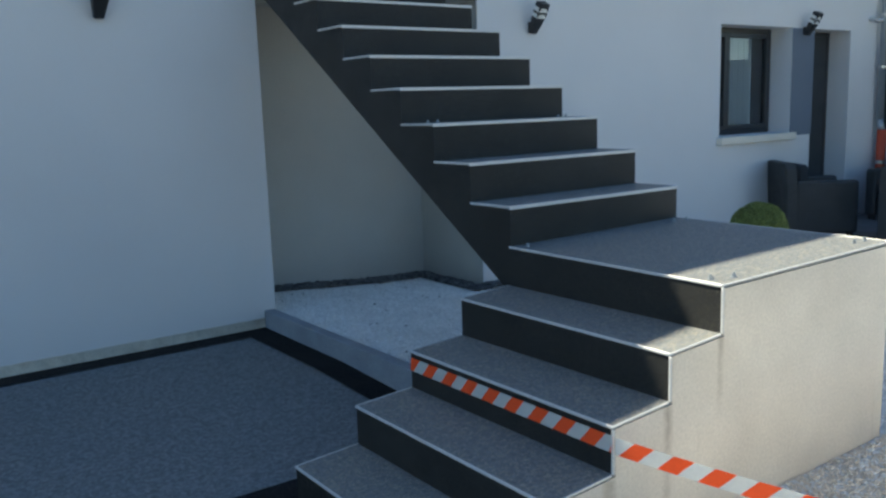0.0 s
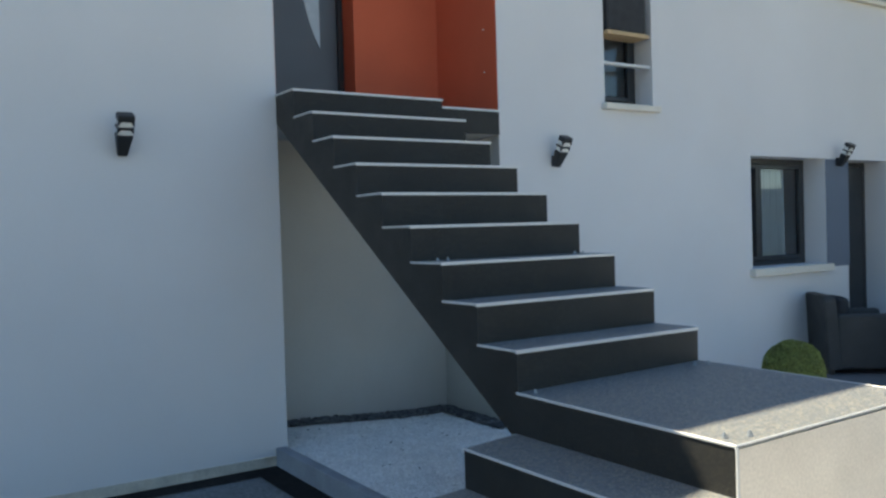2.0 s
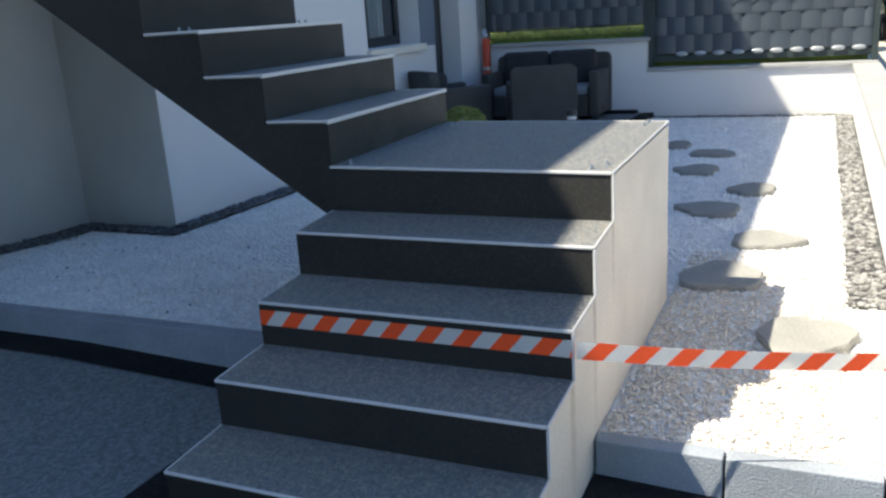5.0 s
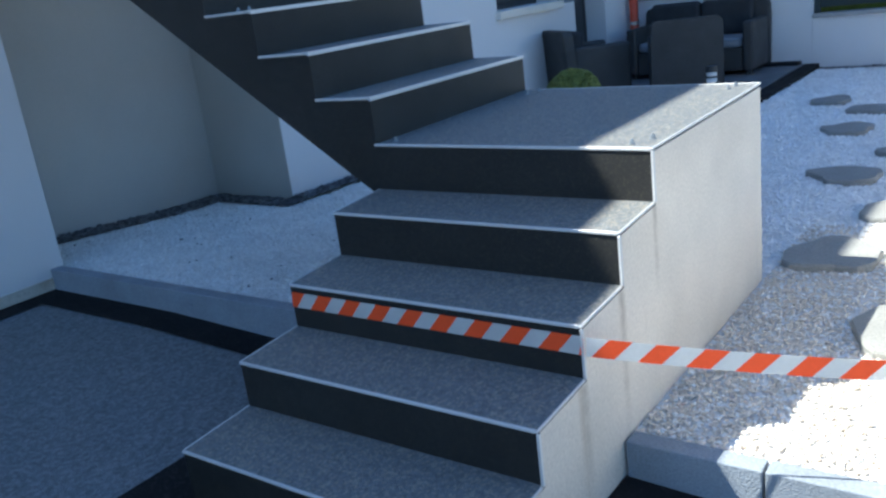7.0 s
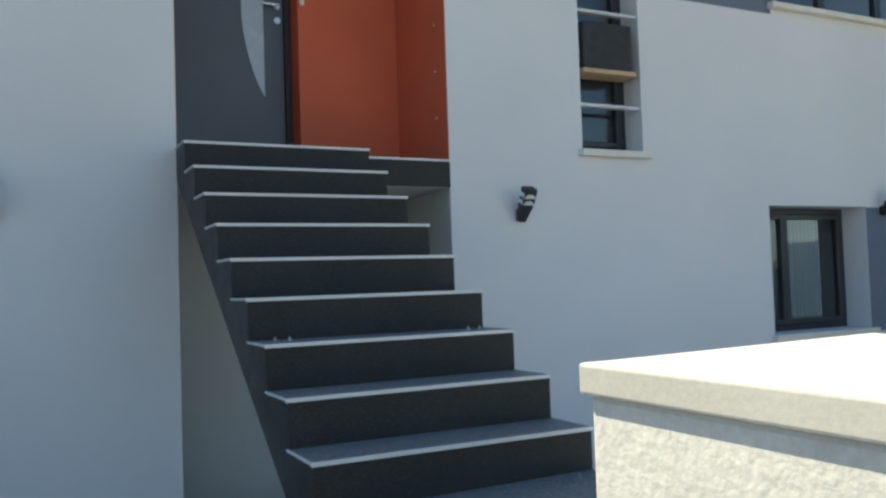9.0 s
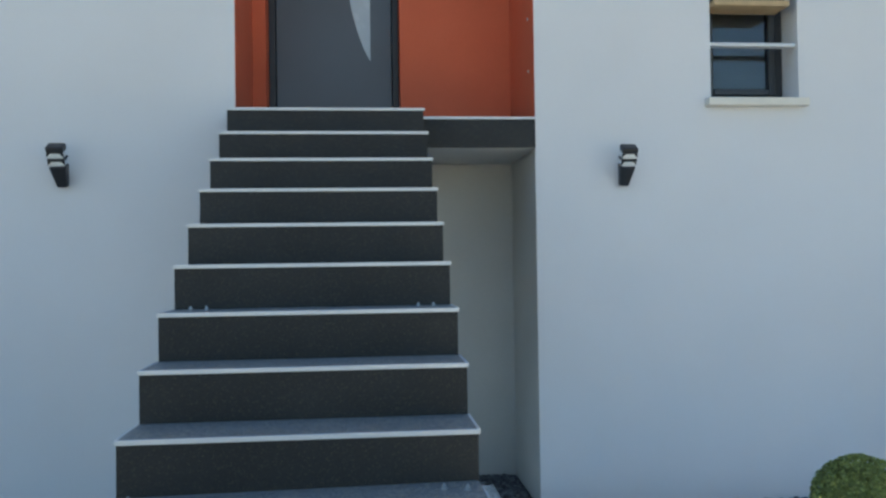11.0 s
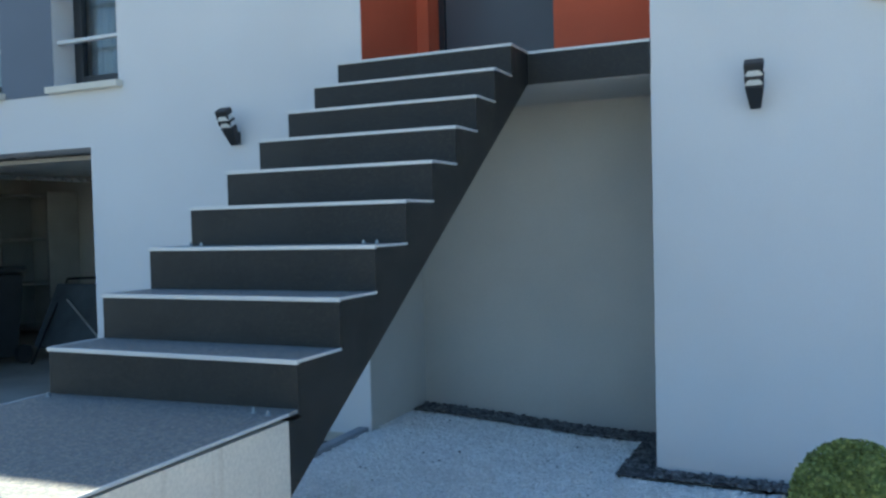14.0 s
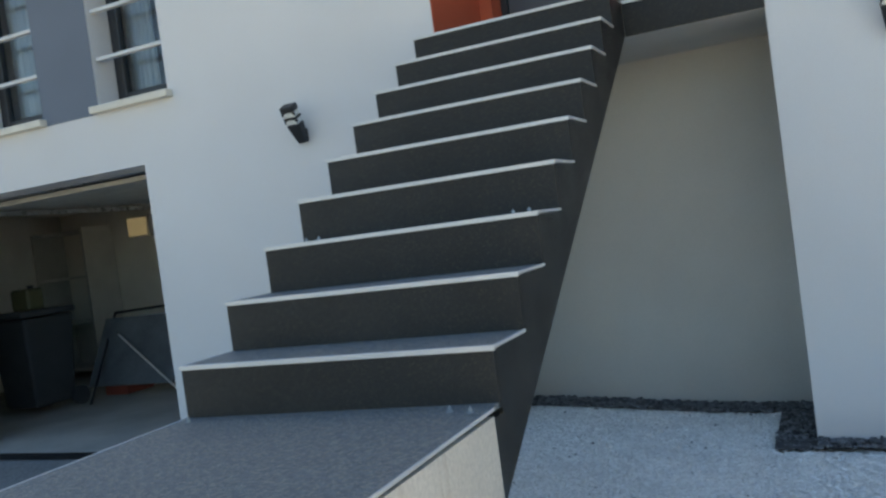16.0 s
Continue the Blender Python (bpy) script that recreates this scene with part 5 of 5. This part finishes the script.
for x0, x1 in ((1.75, 3.6), (9.3, 11.0)):
    w = part("window", boxbm(x0 + 0.001, x1 - 0.001, 0.16, 0.22, 1.751, 2.75), ANTHRA, nb)
    half = (x0 + x1) / 2
    for a, b in ((x0 + 0.08, half - 0.05), (half + 0.05, x1 - 0.08)):
        part("pane", boxbm(a, b, 0.14, 0.158, 1.83, 2.68), mat("blue_dark_glass", (0.10, 0.14, 0.18), 0.08, 0.1, 2, 0.0, 50), w)
    part("shutter_box", boxbm(x0 + 0.002, x1 - 0.002, 0.08, 0.2, 2.752, 3.098), ALU, w)
ad = part("arched_door", boxbm(5.101, 7.599, 0.18, 0.26, 1.751, 3.749), WOODY, nb, "orange wooden arched door")
bm = bmesh.new()
arcp = [(6.35 - 1.25 * math.cos(math.pi * i / 14), 2.75 + 0.95 * math.sin(math.pi * i / 14)) for i in range(15)]
inner = [(6.35 - 1.05 * math.cos(math.pi * i / 14), 2.75 + 0.76 * math.sin(math.pi * i / 14)) for i in range(15)]
prism(bm, [(5.1, 1.76)] + arcp + [(7.6, 1.76), (7.4, 1.76)] + list(reversed(inner)) + [(5.3, 1.76)], "y", 0.06, 0.178)
part("arch_frame", bm, WOODY, ad)
bm = bmesh.new()
prism(bm, [(5.102, 3.748), (5.102, 2.76)] + arcp[1:-1] + [(7.598, 2.76), (7.598, 3.748)], "y", 0.02, 0.058)
part("arch_wall", bm, CREAM, nb)
part("balcony_slab", boxbm(1.2, 8.6, -1.3, -0.003, 1.52, 1.70, 0.02), CREAM, nb, "cream balcony slab")
part("balcony_wall", boxbm(1.3, 8.5, -1.1, -0.003, -0.2, 1.518), CREAM, nb)

tree("flowering_shrub", (13.2, 5.85, 0.98), 3.0, 0.05, (0.3, 2.0, 1.0), 18, LEAF_DARK, 0.045, 6500, "dark green shrub with orange-red blossom behind the fence", "shrub", 11, 0.34, petals=70)
tree("flowering_shrub", (13.6, 6.15, 0.98), 3.0, 0.05, (1.2, 3.3, 0.8), 14, LEAF_MID, 0.055, 2200, "airy green shrub with orange-red blossom behind the fence", "shrub", 12, 0.34, petals=300)
tree("leafy_tree", (13.6, 3.2, 0.98), 4.2, 0.07, (0.4, 3.9, 1.55), 34, LEAF_FRESH, 0.042, 15000, "yellow-green leafy tree in sun behind the fence", "tree", 21, 0.34)
tree("leafy_tree", (19.5, 3.2, 0.98), 2.6, 0.08, (0.3, 1.6, 1.5), 22, LEAF_MID, 0.10, 5000, "green leafy tree in sun behind the fence", "tree", 22, 0.45)
tree("purple_tree", (21.5, 1.9, 0.6), 3.0, 0.08, (0.4, 2.0, 1.1), 16, LEAF_RED, 0.10, 3800, "small purple-red leafed tree", "tree", 23, 0.38)
tree("leafy_tree", (26.0, 1.0, 0.0), 4.5, 0.12, (0.8, 4.0, 2.0), 20, LEAF_LIGHT, 0.13, 6500, "yellow-green leafy tree along the street", "tree", 24, 0.5)
tree("leafy_tree", (34.0, 2.6, 0.0), 6.0, 0.16, (1.0, 5.5, 2.6), 20, LEAF_MID, 0.18, 6000, "green leafy tree along the street", "tree", 25, 0.6)
tree("leafy_tree", (42.0, -4.5, 0.0), 7.0, 0.18, (1.5, 6.5, 3.0), 20, LEAF_LIGHT, 0.22, 5500, "green leafy tree along the street", "tree", 26, 0.7)
for i, (x, y, h) in enumerate(((55, 12, 7), (58, 4, 8), (62, -3, 8), (60, 22, 9), (48, -9, 7))):
    tree("far_tree", (x, y, 0.0), h, 0.25, (0.8, h, 3.6), 18, LEAF_MID, 0.34, 3600, "green tree far down the street", "tree", 60 + i, 1.0, "trees far down the street")


# ---- parked car ----
def car(at, rz):
    c = thing("parked_car", at, "dark blue-black hatchback parked down the street", "car", rz=rz)
    PAINT = mat("dark_car_paint", (0.018, 0.02, 0.03), 0.2, 0.05, 2, 0.02, 50)
    side = [(-2.0, 0.28), (2.0, 0.28), (2.08, 0.45), (2.05, 0.70), (1.75, 0.84), (0.95, 0.95), (0.25, 1.42), (-1.25, 1.45), (-1.85, 1.05), (-2.05, 0.95), (-2.08, 0.5)]
    bm = bmesh.new()
    prism(bm, side, "y", -0.86, 0.86)
    for v in bm.verts:
        if v.co.z > 0.9:
            v.co.y *= 1 - 0.32 * (v.co.z - 0.9)
        if abs(v.co.x) > 1.9:
            v.co.y *= 0.88
    bmesh.ops.bevel(bm, geom=list(bm.edges), offset=0.06, segments=3, affect="EDGES")
    body = part("body", bm, PAINT, c, smooth=True)
    GL = mat("car_glass", (0.05, 0.06, 0.07), 0.05, 0.02, 2, 0.0, 50)
    bm = bmesh.new()
    prism(bm, [(0.98, 0.98), (0.30, 1.385), (0.28, 1.36), (0.92, 0.96)], "y", -0.66, 0.66)
    for v in bm.verts:
        v.co.x += 0.03
    part("windscreen", bm, GL, c)
    for s in (-1, 1):
        bm = bmesh.new()
        prism(bm, [(0.75, 0.98), (0.18, 1.34), (-1.15, 1.36), (-1.55, 1.02)], "y", s * 0.76, s * 0.815)
        part("side_window", bm, GL, c)
        part("headlight", boxbm(1.86, 2.03, s * 0.66 - 0.14, s * 0.66 + 0.14, 0.62, 0.76, 0.03, 2), ALU, c)
        part("mirror", boxbm(0.62, 0.76, s * 0.93 - 0.08, s * 0.93 + 0.08, 0.95, 1.08, 0.03, 2), PAINT, c)
        for x in (-1.3, 1.3):
            wh = part("wheel", cylbm((x, s * 0.70, 0.31), (x, s * 0.88, 0.31), 0.31, seg=24), RISER, c)
            part("rim", cylbm((x, s * 0.872, 0.31), (x, s * 0.89, 0.31), 0.19, seg=16), STEEL, wh)
    part("grille", boxbm(2.03, 2.075, -0.5, 0.5, 0.40, 0.56, 0.01), LAMPGREY, c)
    part("number_plate", boxbm(2.068, 2.085, -0.26, 0.26, 0.44, 0.54, 0.004), ALU, c)
    return c


car((27.0, -1.15, -0.10), 180)
